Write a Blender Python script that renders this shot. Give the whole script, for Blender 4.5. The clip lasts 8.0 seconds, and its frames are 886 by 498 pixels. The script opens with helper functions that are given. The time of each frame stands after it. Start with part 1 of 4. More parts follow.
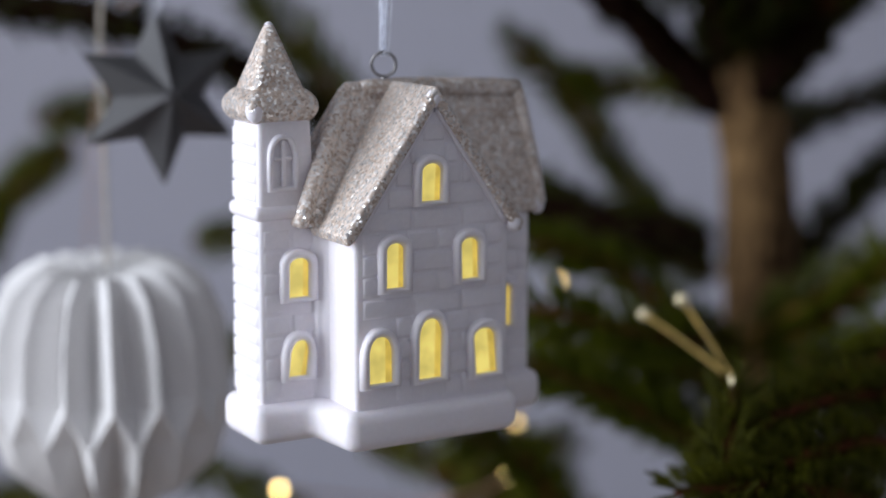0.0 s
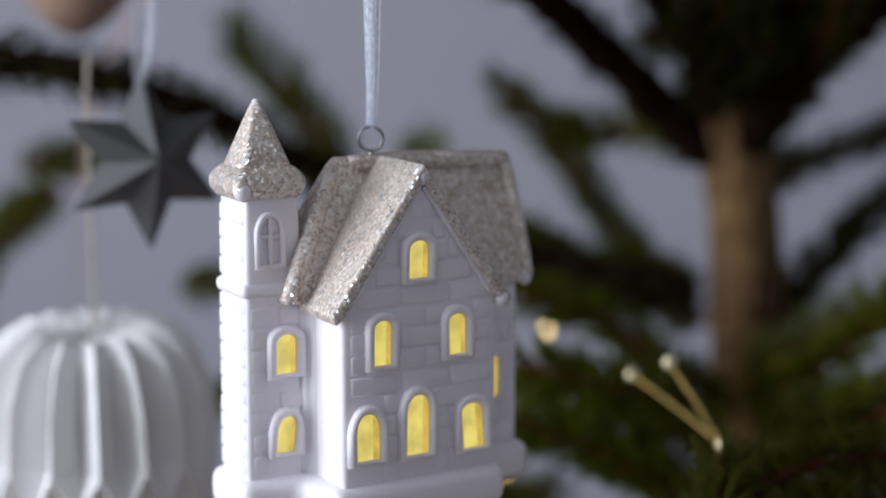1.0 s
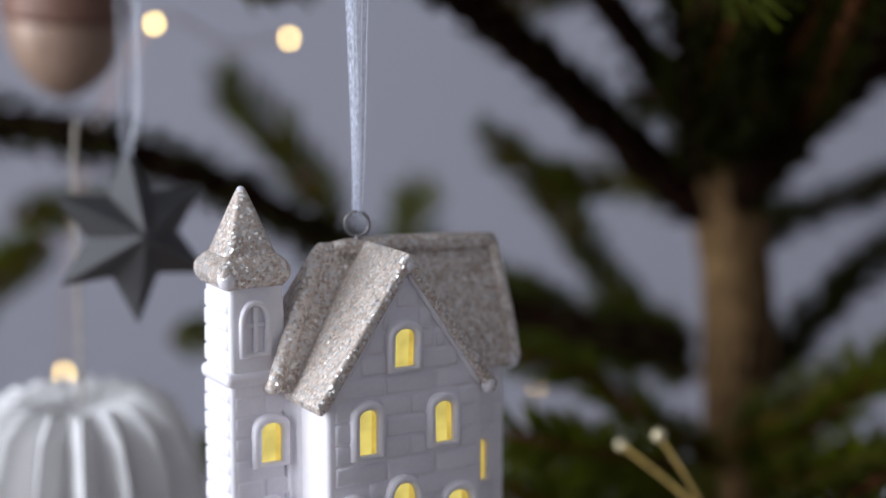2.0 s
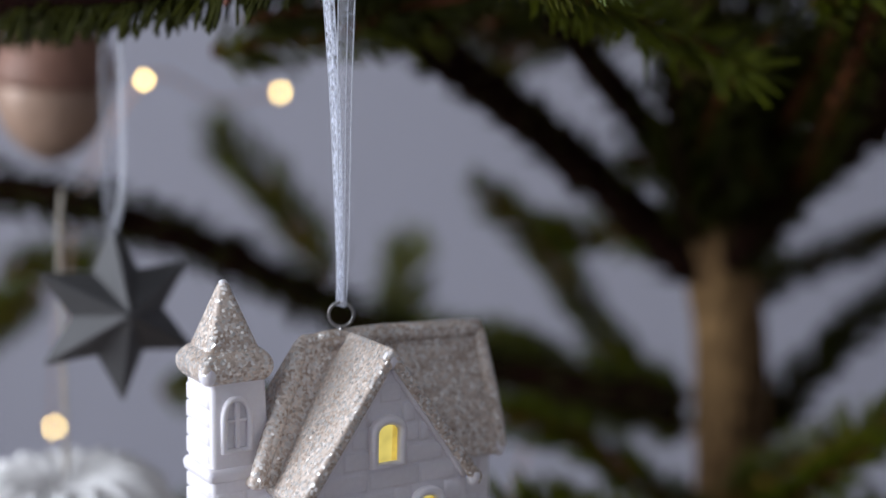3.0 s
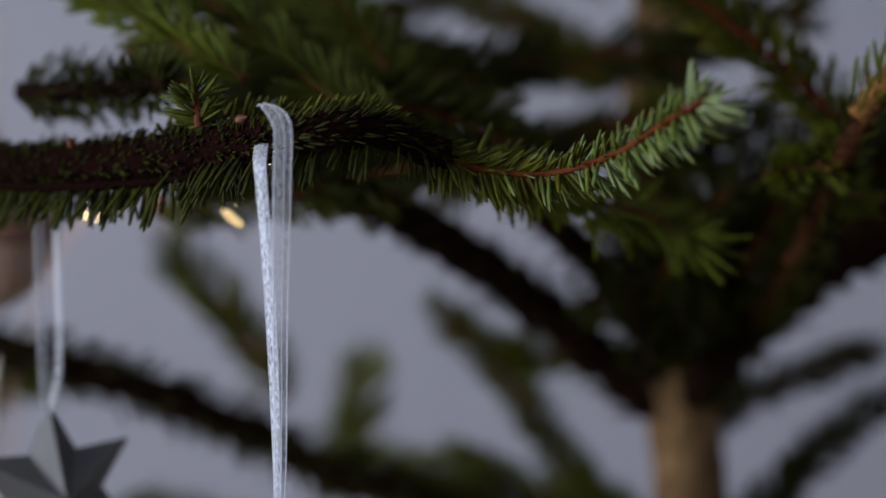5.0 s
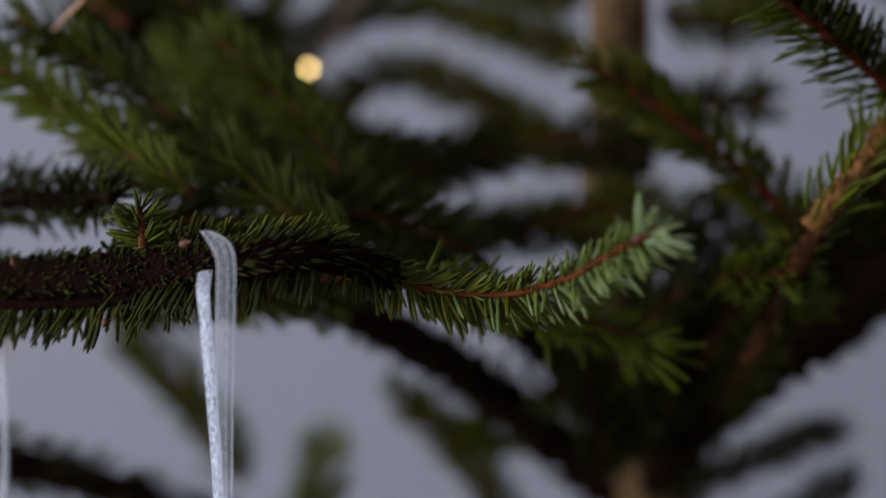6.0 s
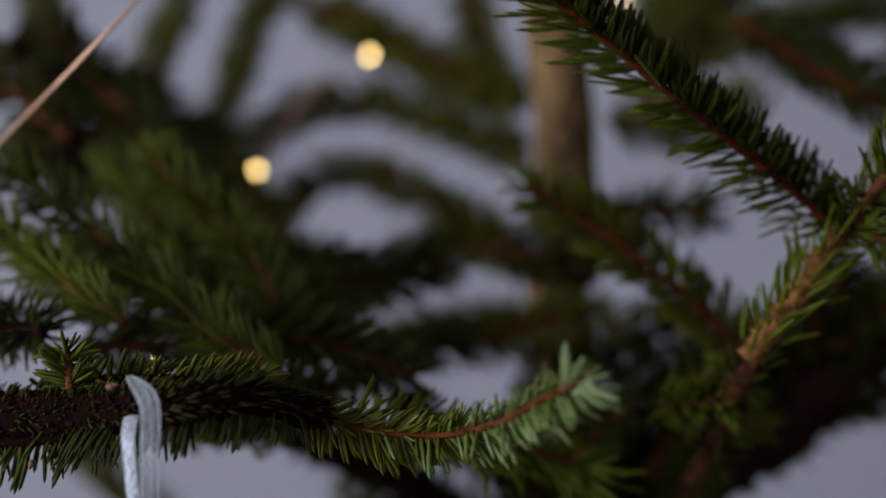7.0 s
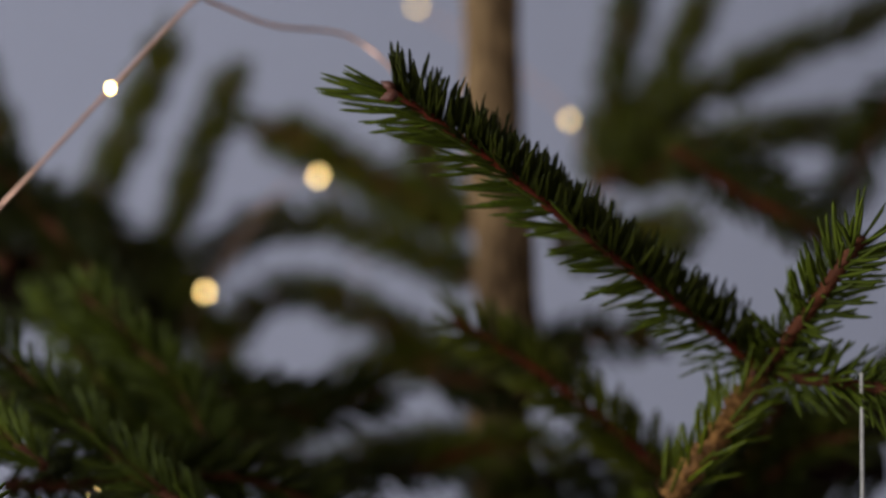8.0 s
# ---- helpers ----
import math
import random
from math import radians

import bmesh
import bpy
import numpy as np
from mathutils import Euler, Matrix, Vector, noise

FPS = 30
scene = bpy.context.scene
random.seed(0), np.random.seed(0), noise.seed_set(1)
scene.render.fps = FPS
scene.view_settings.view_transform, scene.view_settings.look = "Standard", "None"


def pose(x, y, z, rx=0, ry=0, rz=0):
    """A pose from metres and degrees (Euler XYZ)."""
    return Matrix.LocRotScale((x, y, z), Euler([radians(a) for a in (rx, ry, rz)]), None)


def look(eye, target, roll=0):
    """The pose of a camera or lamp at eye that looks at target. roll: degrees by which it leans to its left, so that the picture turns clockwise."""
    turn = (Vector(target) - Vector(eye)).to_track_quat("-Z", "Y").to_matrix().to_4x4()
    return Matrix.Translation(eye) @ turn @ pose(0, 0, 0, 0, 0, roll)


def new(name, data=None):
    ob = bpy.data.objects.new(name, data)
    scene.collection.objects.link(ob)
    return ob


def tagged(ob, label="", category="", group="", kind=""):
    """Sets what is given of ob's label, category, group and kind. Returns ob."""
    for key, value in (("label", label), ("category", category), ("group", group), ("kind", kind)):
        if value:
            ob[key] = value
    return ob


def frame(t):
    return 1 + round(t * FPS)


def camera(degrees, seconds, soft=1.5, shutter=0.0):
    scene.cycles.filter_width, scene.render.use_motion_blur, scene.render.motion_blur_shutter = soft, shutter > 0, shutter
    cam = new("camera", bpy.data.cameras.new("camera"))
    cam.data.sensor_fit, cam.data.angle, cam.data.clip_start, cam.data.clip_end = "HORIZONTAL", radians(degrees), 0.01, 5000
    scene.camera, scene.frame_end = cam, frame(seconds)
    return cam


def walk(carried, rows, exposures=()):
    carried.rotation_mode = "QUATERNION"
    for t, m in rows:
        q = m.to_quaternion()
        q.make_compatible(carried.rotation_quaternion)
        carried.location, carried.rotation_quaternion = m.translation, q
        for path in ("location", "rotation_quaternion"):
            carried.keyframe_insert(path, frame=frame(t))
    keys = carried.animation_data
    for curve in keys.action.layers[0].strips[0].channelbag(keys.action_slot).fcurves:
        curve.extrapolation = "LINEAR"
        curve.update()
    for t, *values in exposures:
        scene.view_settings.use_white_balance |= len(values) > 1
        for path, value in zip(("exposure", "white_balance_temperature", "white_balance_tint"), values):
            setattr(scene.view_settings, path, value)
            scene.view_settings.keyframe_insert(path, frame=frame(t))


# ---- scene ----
# camera: lens, focus and path
cam = camera(28.50, 8.0)
cam.data.dof.use_dof = True
cam.data.dof.focus_distance = 0.407
cam.data.dof.aperture_fstop = 4.9
PATH = [
    (0, -0.0002, -0.1612, 1.3281, 80.01, 0.07, 0.00),
    (0.5, -0.0010, -0.1599, 1.3364, 80.07, 0.06, -0.31),
    (1, -0.0005, -0.1580, 1.3452, 80.14, 0.06, -0.46),
    (1.5, 0.0009, -0.1555, 1.3544, 80.29, 0.09, -0.51),
    (3, 0.0071, -0.1444, 1.3850, 80.34, -0.06, -0.37),
    (3.5, 0.0093, -0.1397, 1.3962, 80.34, -0.05, -0.40),
    (4, 0.0115, -0.1347, 1.4076, 80.23, -0.06, -0.52),
    (4.5, 0.0136, -0.1295, 1.4193, 80.29, -0.09, -0.76),
    (6, 0.0221, -0.1155, 1.4535, 81.14, -0.04, -2.00),
    (6.5, 0.0266, -0.1122, 1.4639, 81.84, 0.04, -2.43),
    (7, 0.0326, -0.1100, 1.4733, 82.83, 0.01, -2.84),
    (7.5, 0.0408, -0.1093, 1.4813, 84.36, -0.01, -3.19),
    (8, 0.0518, -0.1106, 1.4876, 85.64, 0.26, -3.03),
]
walk(cam, [(t, pose(x, y, z, rx, ry, rz)) for t, x, y, z, rx, ry, rz in PATH])

# daylight: sky, and a tall window in the wall on one side
scene.view_settings.exposure = 0.0
world = bpy.data.worlds.new("sky")
scene.world = world
world.use_nodes = True
sky = world.node_tree.nodes.new("ShaderNodeTexSky")
sky.sky_type, sky.sun_disc = "NISHITA", False
sky.sun_elevation, sky.sun_rotation = radians(30), radians(200)
background = world.node_tree.nodes["Background"]
world.node_tree.links.new(sky.outputs[0], background.inputs[0])
background.inputs[1].default_value = 0.08


def area(name, where, target, width, height, power, colour):
    lamp = bpy.data.lights.new(name, "AREA")
    lamp.shape, lamp.size, lamp.size_y, lamp.energy, lamp.color = "RECTANGLE", width, height, power, colour
    ob = new(name, lamp)
    ob.matrix_world = look(where, target)
    return ob


WINDOW_LIGHT = area("window_light", (-1.58, -0.35, 1.65), (0.0, -0.35, 1.5), 1.3, 1.5, 47, (0.865, 0.91, 1.0))


# ---------------------------------------------------------------- materials
def material(name, colour, rough=0.6, metal=0.0, scale=200.0, spread=0.15, bump=0.15, depth=0.0002, second=None, coarse=None,
             island=0.0, sheen=0.0, stretch=(1, 1, 1), subsurface=0.0, gloss=0.5):
    """A surface with variation at two scales and a fine relief. spread: how far the colour strays; second: the colour it strays to."""
    m = bpy.data.materials.new(name)
    m.use_nodes = True
    n, l = m.node_tree.nodes, m.node_tree.links
    p = n["Principled BSDF"]
    p.inputs["Roughness"].default_value, p.inputs["Metallic"].default_value = rough, metal
    p.inputs["Specular IOR Level"].default_value = gloss
    p.inputs["Subsurface Weight"].default_value = subsurface
    p.inputs["Subsurface Radius"].default_value = (0.004, 0.003, 0.002)
    p.inputs["Subsurface Scale"].default_value = 1.0
    place = n.new("ShaderNodeTexCoord")
    size = n.new("ShaderNodeMapping")
    size.inputs["Scale"].default_value = stretch
    l.new(place.outputs["Object"], size.inputs[0])
    fine, wide = n.new("ShaderNodeTexNoise"), n.new("ShaderNodeTexNoise")
    fine.inputs["Scale"].default_value, fine.inputs["Detail"].default_value = scale, 6
    wide.inputs["Scale"].default_value, wide.inputs["Detail"].default_value = coarse or scale * 0.12, 4
    l.new(size.outputs[0], fine.inputs["Vector"])
    l.new(size.outputs[0], wide.inputs["Vector"])
    blend = n.new("ShaderNodeMath")
    blend.operation = "ADD"
    l.new(fine.outputs[0], blend.inputs[0])
    l.new(wide.outputs[0], blend.inputs[1])
    ramp = n.new("ShaderNodeMapRange")
    ramp.inputs[1].default_value, ramp.inputs[2].default_value = 0.75, 1.25
    l.new(blend.outputs[0], ramp.inputs[0])
    mix = n.new("ShaderNodeMix")
    mix.data_type = "RGBA"
    dark = second or tuple(c * (1 - spread) for c in colour)
    mix.inputs[6].default_value, mix.inputs[7].default_value = (*dark, 1), (*colour, 1)
    l.new(ramp.outputs[0], mix.inputs[0])
    out = mix.outputs[2]
    if island:
        geo = n.new("ShaderNodeNewGeometry")
        info = n.new("ShaderNodeObjectInfo")
        both = n.new("ShaderNodeMath")
        both.operation = "ADD"
        l.new(geo.outputs["Random Per Island"], both.inputs[0])
        l.new(info.outputs["Random"], both.inputs[1])
        hue = n.new("ShaderNodeHueSaturation")
        vary = n.new("ShaderNodeMapRange")
        vary.inputs[2].default_value, vary.inputs[3].default_value, vary.inputs[4].default_value = 2.0, 1 - island, 1 + island
        l.new(both.outputs[0], vary.inputs[0])
        l.new(vary.outputs[0], hue.inputs["Value"])
        l.new(out, hue.inputs["Color"])
        out = hue.outputs[0]
    l.new(out, p.inputs["Base Color"])
    relief = n.new("ShaderNodeBump")
    relief.inputs["Strength"].default_value, relief.inputs["Distance"].default_value = bump, depth
    l.new(fine.outputs[0], relief.inputs["Height"])
    l.new(relief.outputs[0], p.inputs["Normal"])
    if sheen:
        p.inputs["Sheen Weight"].default_value = sheen
    return m


def glitter(name, colour, second, cell, stain=None, stained=0.0):
    """Flakes of foil in clear glue: every flake has a tilt and a tone of its own; stain: where the glue shows brown."""
    m = bpy.data.materials.new(name)
    m.use_nodes = True
    n, l = m.node_tree.nodes, m.node_tree.links
    p = n["Principled BSDF"]
    place = n.new("ShaderNodeTexCoord")
    flakes = n.new("ShaderNodeTexVoronoi")
    flakes.inputs["Scale"].default_value = 1 / cell
    l.new(place.outputs["Object"], flakes.inputs["Vector"])
    split = n.new("ShaderNodeSeparateColor")
    l.new(flakes.outputs["Color"], split.inputs[0])
    mix = n.new("ShaderNodeMix")
    mix.data_type = "RGBA"
    mix.inputs[6].default_value, mix.inputs[7].default_value = (*second, 1), (*colour, 1)
    l.new(split.outputs[0], mix.inputs[0])
    out = mix.outputs[2]
    if stain:
        thin, span, tint = n.new("ShaderNodeTexNoise"), n.new("ShaderNodeMapRange"), n.new("ShaderNodeMix")
        thin.inputs["Scale"].default_value, thin.inputs["Detail"].default_value = 130, 5
        l.new(place.outputs["Object"], thin.inputs["Vector"])
        span.inputs[1].default_value, span.inputs[2].default_value, span.inputs[4].default_value = 0.48, 0.72, stained
        l.new(thin.outputs[0], span.inputs[0])
        tint.data_type = "RGBA"
        tint.inputs[7].default_value = (*stain, 1)
        l.new(span.outputs[0], tint.inputs[0])
        l.new(out, tint.inputs[6])
        out = tint.outputs[2]
    foil = n.new("ShaderNodeMix")
    foil.data_type = "RGBA"
    foil.inputs[7].default_value = (*(0.5 + 0.5 * c for c in colour), 1)
    l.new(out, foil.inputs[6])
    l.new(foil.outputs[2], p.inputs["Base Color"])
    shiny = n.new("ShaderNodeMapRange")
    shiny.inputs[1].default_value, shiny.inputs[2].default_value, shiny.inputs[4].default_value = 0.58, 0.62, 1.0
    l.new(split.outputs[1], shiny.inputs[0])
    l.new(shiny.outputs[0], p.inputs["Coat Weight"])
    p.inputs["Coat IOR"].default_value, p.inputs["Coat Roughness"].default_value, p.inputs["Metallic"].default_value = 2.6, 0.14, 0.1
    l.new(shiny.outputs[0], foil.inputs[0])
    rough = n.new("ShaderNodeMapRange")
    rough.inputs[2].default_value = 0.5
    rough.inputs[3].default_value, rough.inputs[4].default_value = 0.45, 0.3
    l.new(shiny.outputs[0], rough.inputs[0])
    l.new(rough.outputs[0], p.inputs["Roughness"])
    geo = n.new("ShaderNodeNewGeometry")
    shift = n.new("ShaderNodeVectorMath")
    shift.operation = "SUBTRACT"
    shift.inputs[1].default_value = (0.5, 0.5, 0.5)
    l.new(flakes.outputs["Color"], shift.inputs[0])
    grow = n.new("ShaderNodeVectorMath")
    grow.operation = "SCALE"
    tilt = n.new("ShaderNodeMath")
    tilt.operation = "MULTIPLY_ADD"
    tilt.inputs[1].default_value, tilt.inputs[2].default_value = 0.8, 0.35
    l.new(shiny.outputs[0], tilt.inputs[0])
    l.new(tilt.outputs[0], grow.inputs["Scale"])
    l.new(shift.outputs[0], grow.inputs[0])
    add = n.new("ShaderNodeVectorMath")
    l.new(geo.outputs["Normal"], add.inputs[0])
    l.new(grow.outputs[0], add.inputs[1])
    unit = n.new("ShaderNodeVectorMath")
    unit.operation = "NORMALIZE"
    l.new(add.outputs[0], unit.inputs[0])
    l.new(unit.outputs[0], p.inputs["Normal"])
    l.new(unit.outputs[0], p.inputs["Coat Normal"])
    return m


def glow(name, colour, strength, base=None, uneven=0):
    """A lit surface; uneven: the scale at which its glow wavers."""
    m = bpy.data.materials.new(name)
    m.use_nodes = True
    n, l = m.node_tree.nodes, m.node_tree.links
    p = n["Principled BSDF"]
    p.inputs["Base Color"].default_value = (*(base or colour), 1)
    p.inputs["Emission Color"].default_value = (*colour, 1)
    p.inputs["Emission Strength"].default_value = strength
    if uneven:
        place, waver, span = n.new("ShaderNodeTexCoord"), n.new("ShaderNodeTexNoise"), n.new("ShaderNodeMapRange")
        waver.inputs["Scale"].default_value = uneven
        span.inputs[1].default_value, span.inputs[2].default_value = 0.35, 0.65
        span.inputs[3].default_value, span.inputs[4].default_value = strength * 0.72, strength * 1.12
        l.new(place.outputs["Object"], waver.inputs["Vector"])
        l.new(waver.outputs[0], span.inputs[0])
        l.new(span.outputs[0], p.inputs["Emission Strength"])
    return m


def organza(name, colour, clear, glint, uneven=0.08, grain=1300):
    """Sheer woven ribbon: see-through between its threads, with a satin gloss broken by tiny puckers."""
    m = bpy.data.materials.new(name)
    m.use_nodes = True
    n, l = m.node_tree.nodes, m.node_tree.links
    p = n["Principled BSDF"]
    p.inputs["Base Color"].default_value = (*colour, 1)
    p.inputs["Roughness"].default_value, p.inputs["Specular IOR Level"].default_value = 0.3, 0.7
    p.inputs["Sheen Weight"].default_value = 0.4
    place, size = n.new("ShaderNodeTexCoord"), n.new("ShaderNodeMapping")
    size.inputs["Scale"].default_value = (1, 1, 0.55)
    l.new(place.outputs["Object"], size.inputs[0])
    pucker, relief = n.new("ShaderNodeTexNoise"), n.new("ShaderNodeBump")
    pucker.inputs["Scale"].default_value, pucker.inputs["Detail"].default_value = grain, 2
    l.new(size.outputs[0], pucker.inputs["Vector"])
    relief.inputs["Strength"].default_value, relief.inputs["Distance"].default_value = glint, 0.0005
    l.new(pucker.outputs[0], relief.inputs["Height"])
    l.new(relief.outputs[0], p.inputs["Normal"])
    soft, thin = n.new("ShaderNodeBsdfTranslucent"), n.new("ShaderNodeBsdfTransparent")
    soft.inputs[0].default_value = (*colour, 1)
    cloth, mixed, gaps = n.new("ShaderNodeMixShader"), n.new("ShaderNodeMixShader"), n.new("ShaderNodeMapRange")
    cloth.inputs[0].default_value = 0.3
    l.new(p.outputs[0], cloth.inputs[1])
    l.new(soft.outputs[0], cloth.inputs[2])
    gaps.inputs[1].default_value, gaps.inputs[2].default_value = 0.35, 0.65
    gaps.inputs[3].default_value, gaps.inputs[4].default_value = clear + uneven, clear - uneven
    l.new(pucker.outputs[0], gaps.inputs[0])
    l.new(gaps.outputs[0], mixed.inputs[0])
    l.new(cloth.outputs[0], mixed.inputs[1])
    l.new(thin.outputs[0], mixed.inputs[2])
    l.new(mixed.outputs[0], n["Material Output"].inputs[0])
    return m


CERAMIC = material("white_bisque", (0.885, 0.852, 0.9), 0.5, 0, 900, 0.05, 0.12, 0.0002, subsurface=0.1)
GLITTER = glitter("champagne_glitter", (0.8, 0.705, 0.635), (0.42, 0.33, 0.27), 0.00066, (0.24, 0.155, 0.095), 0.5)
LIT_PANE = glow("lit_pane", (1.0, 0.83, 0.22), 0.7, (0.3, 0.22, 0.05), 160)
STEEL = material("grey_wire", (0.32, 0.31, 0.31), 0.35, 0.9, 900, 0.2)
RIBBON = organza("sheer_white_ribbon", (0.8, 0.83, 0.93), 0.8, 0.3)
SATIN = organza("satin_white_ribbon", (0.84, 0.88, 1.0), 0.48, 1.0, 0.3)
HEM = organza("woven_ribbon_edge", (0.88, 0.91, 1.0), 0.5, 0.5)
STAR_GREY = material("grey_star_card", (0.1, 0.1, 0.105), 0.45, 0.2, 700, 0.12)
PAPER = material("white_folded_paper", (0.83, 0.82, 0.82), 0.75, 0, 800, 0.05, 0.1)
STRING = material("cream_string", (0.6, 0.54, 0.46), 0.85, 0, 2500, 0.3, 0.5)
ACORN_NUT = material("pale_turned_wood", (0.44, 0.295, 0.22), 0.4, 0.1, 300, 0.3, 0.1, stretch=(1, 1, 0.2))
ACORN_CAP = material("brown_stained_wood", (0.27, 0.14, 0.1), 0.45, 0.15, 900, 0.35, 0.6, 0.0006)
GOLD = material("gold_glitter", (0.62, 0.43, 0.13), 0.45, 0.6, 1800, 0.5, 0.8, 0.0004)
BEAD = material("pale_gold_bead", (0.95, 0.85, 0.55), 0.2, 0.6, 800, 0.1)
NEEDLE = material("spruce_needle", (0.087, 0.101, 0.002), 0.5, 0, 700, 0.3, 0.1, second=(0.038, 0.05, 0.0015), island=0.45, gloss=0.14)
NEEDLE_MID = material("olive_spruce_needle", (0.12, 0.135, 0.02), 0.5, 0, 700, 0.3, 0.1, second=(0.06, 0.07, 0.01), island=0.45, gloss=0.2)
NEEDLE_YOUNG = material("fresh_spruce_needle", (0.12, 0.16, 0.03), 0.4, 0, 700, 0.3, 0.1, second=(0.06, 0.085, 0.012), island=0.4, gloss=0.45)
NEEDLE_TIP = material("pale_sage_needle", (0.2, 0.25, 0.11), 0.4, 0, 700, 0.3, 0.1, second=(0.1, 0.14, 0.05), island=0.35, gloss=0.4)
NEEDLE_DEEP = material("deep_green_spruce_needle", (0.079, 0.083, 0.004), 0.5, 0, 700, 0.3, 0.1, second=(0.04, 0.043, 0.003), island=0.45, gloss=0.14)
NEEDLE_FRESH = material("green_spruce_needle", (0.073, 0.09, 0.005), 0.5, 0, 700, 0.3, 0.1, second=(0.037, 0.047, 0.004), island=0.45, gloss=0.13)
# Dark copy of the needle green; shade among the boughs is put into it.
NEEDLE_DARK = material("dark_shaded_needle", (0.033, 0.036, 0.002), 0.5, 0, 700, 0.3, 0.1, second=(0.013, 0.015, 0.0015), island=0.45, gloss=0.1)
TWIG = material("red_brown_twig", (0.12, 0.036, 0.013), 0.75, 0, 900, 0.4, 0.7, 0.0006, second=(0.06, 0.017, 0.007), gloss=0.15)
# Limb bark near black: shade inside the tree is put into its colour.
LIMB = material("shaded_limb_bark", (0.02, 0.008, 0.005), 0.95, 0, 500, 0.4, 0.8, 0.001, second=(0.008, 0.0035, 0.0025), gloss=0.05)
# Red bough bark taken near black: shade from boughs above, put into the colour.
BOUGH_BARK = material("shaded_bough_bark", (0.008, 0.0018, 0.0012), 0.9, 0, 600, 0.4, 0.9, 0.001, second=(0.004, 0.0015, 0.001), gloss=0.03)
DARK_TWIG = material("dark_red_twig", (0.13, 0.018, 0.008), 0.8, 0, 900, 0.4, 0.7, 0.0006, second=(0.04, 0.011, 0.006), gloss=0.06)
FRESH_TWIG = material("orange_brown_twig", (0.095, 0.021, 0.005), 0.75, 0, 700, 0.4, 0.8, 0.0008, second=(0.1, 0.03, 0.012), gloss=0.06)
SHOOT = material("ochre_shoot_bark", (0.36, 0.165, 0.042), 0.8, 0, 500, 0.4, 0.9, 0.001, second=(0.1, 0.045, 0.015), gloss=0.2)
BARK = material("spruce_trunk_bark", (0.27, 0.165, 0.075), 0.9, 0, 300, 0.4, 1.0, 0.003, second=(0.03, 0.014, 0.005), coarse=55, stretch=(1, 1, 0.4), gloss=0.15)
# Bark pegs, their red darkened for the same shade as the bough.
PEG = material("shaded_red_peg", (0.012, 0.0035, 0.0022), 0.85, 0, 900, 0.4, 0.5, 0.0004, second=(0.005, 0.0015, 0.001), island=0.5, gloss=0.05)
OLD_SHOOT = material("dull_red_brown_bark", (0.11, 0.037, 0.012), 0.85, 0, 600, 0.4, 0.8, 0.001, second=(0.02, 0.007, 0.004), gloss=0.1)
BUD = material("brown_bud", (0.13, 0.034, 0.014), 0.6, 0, 1500, 0.4, 0.6, 0.0004)
COPPER = material("copper_wire", (0.72, 0.42, 0.29), 0.4, 0.7, 900, 0.2, 0.2)
# Glow painted for lamplight on the inner edge of a window.
AMBER = glow("amber_glow_strip", (1.0, 0.73, 0.13), 0.6, (0.3, 0.2, 0.05), 200)
LED = glow("warm_led", (1.0, 0.7, 0.26), 14.0)
FAINT_LED = glow("faint_warm_led", (1.0, 0.7, 0.26), 6.0)
WALL = material("lilac_grey_plaster", (0.425, 0.43, 0.508), 0.9, 0, 60, 0.03, 0.1, 0.001, coarse=1.5)
PALE_WALL = material("grey_plaster", (0.5, 0.5, 0.53), 0.9, 0, 60, 0.04, 0.1, 0.001, coarse=1.5)
CEILING = material("white_ceiling_paint", (0.7, 0.7, 0.7), 0.9, 0, 60, 0.04, 0.1, 0.001, coarse=1.0)
BOARDS = material("grey_washed_oak_floor", (0.34, 0.265, 0.2), 0.5, 0, 40, 0.3, 0.2, 0.001, stretch=(1, 0.1, 1))


# ---------------------------------------------------------------- mesh helpers
def mesh_object(name, verts, faces, mat, parent=None, label="", smooth=False):
    me = bpy.data.meshes.new(name)
    me.from_pydata([tuple(v) for v in verts], [], faces)
    me.materials.append(mat)
    if smooth:
        me.polygons.foreach_set("use_smooth", [True] * len(me.polygons))
    me.update()
    ob = new(name, me)
    ob.parent = parent
    return tagged(ob, label)


def part(name, bm, mat, parent, label="", smooth=False):
    bmesh.ops.recalc_face_normals(bm, faces=bm.faces[:])
    me = bpy.data.meshes.new(name)
    bm.to_mesh(me)
    bm.free()
    me.materials.append(mat)
    if smooth:
        me.polygons.foreach_set("use_smooth", [True] * len(me.polygons))
    ob = new(name, me)
    ob.parent = parent
    return tagged(ob, label)


def thing(name, label, category, group="", m=None, kind=""):
    ob = new(name)
    ob.empty_display_size = 0.02
    if m is not None:
        ob.matrix_world = m
    return tagged(ob, label, category, group, kind)


def prism(outline, low, high, bevel=0.0, segments=2, axis="z"):
    """A solid from a plan outline, between two heights (axis z) or two depths (axis y: the outline is x, z)."""
    bm = bmesh.new()
    put = (lambda a, b, c: (a, b, c)) if axis == "z" else (lambda a, b, c: (a, c, b))
    one = [bm.verts.new(put(a, b, low)) for a, b in outline]
    two = [bm.verts.new(put(a, b, high)) for a, b in outline]
    bm.faces.new(one)
    bm.faces.new(two)
    for i in range(len(one)):
        j = (i + 1) % len(one)
        bm.faces.new((one[i], one[j], two[j], two[i]))
    bmesh.ops.recalc_face_normals(bm, faces=bm.faces[:])
    if bevel:
        bmesh.ops.bevel(bm, geom=bm.edges[:], offset=bevel, segments=segments, affect="EDGES", profile=0.5)
    return bm


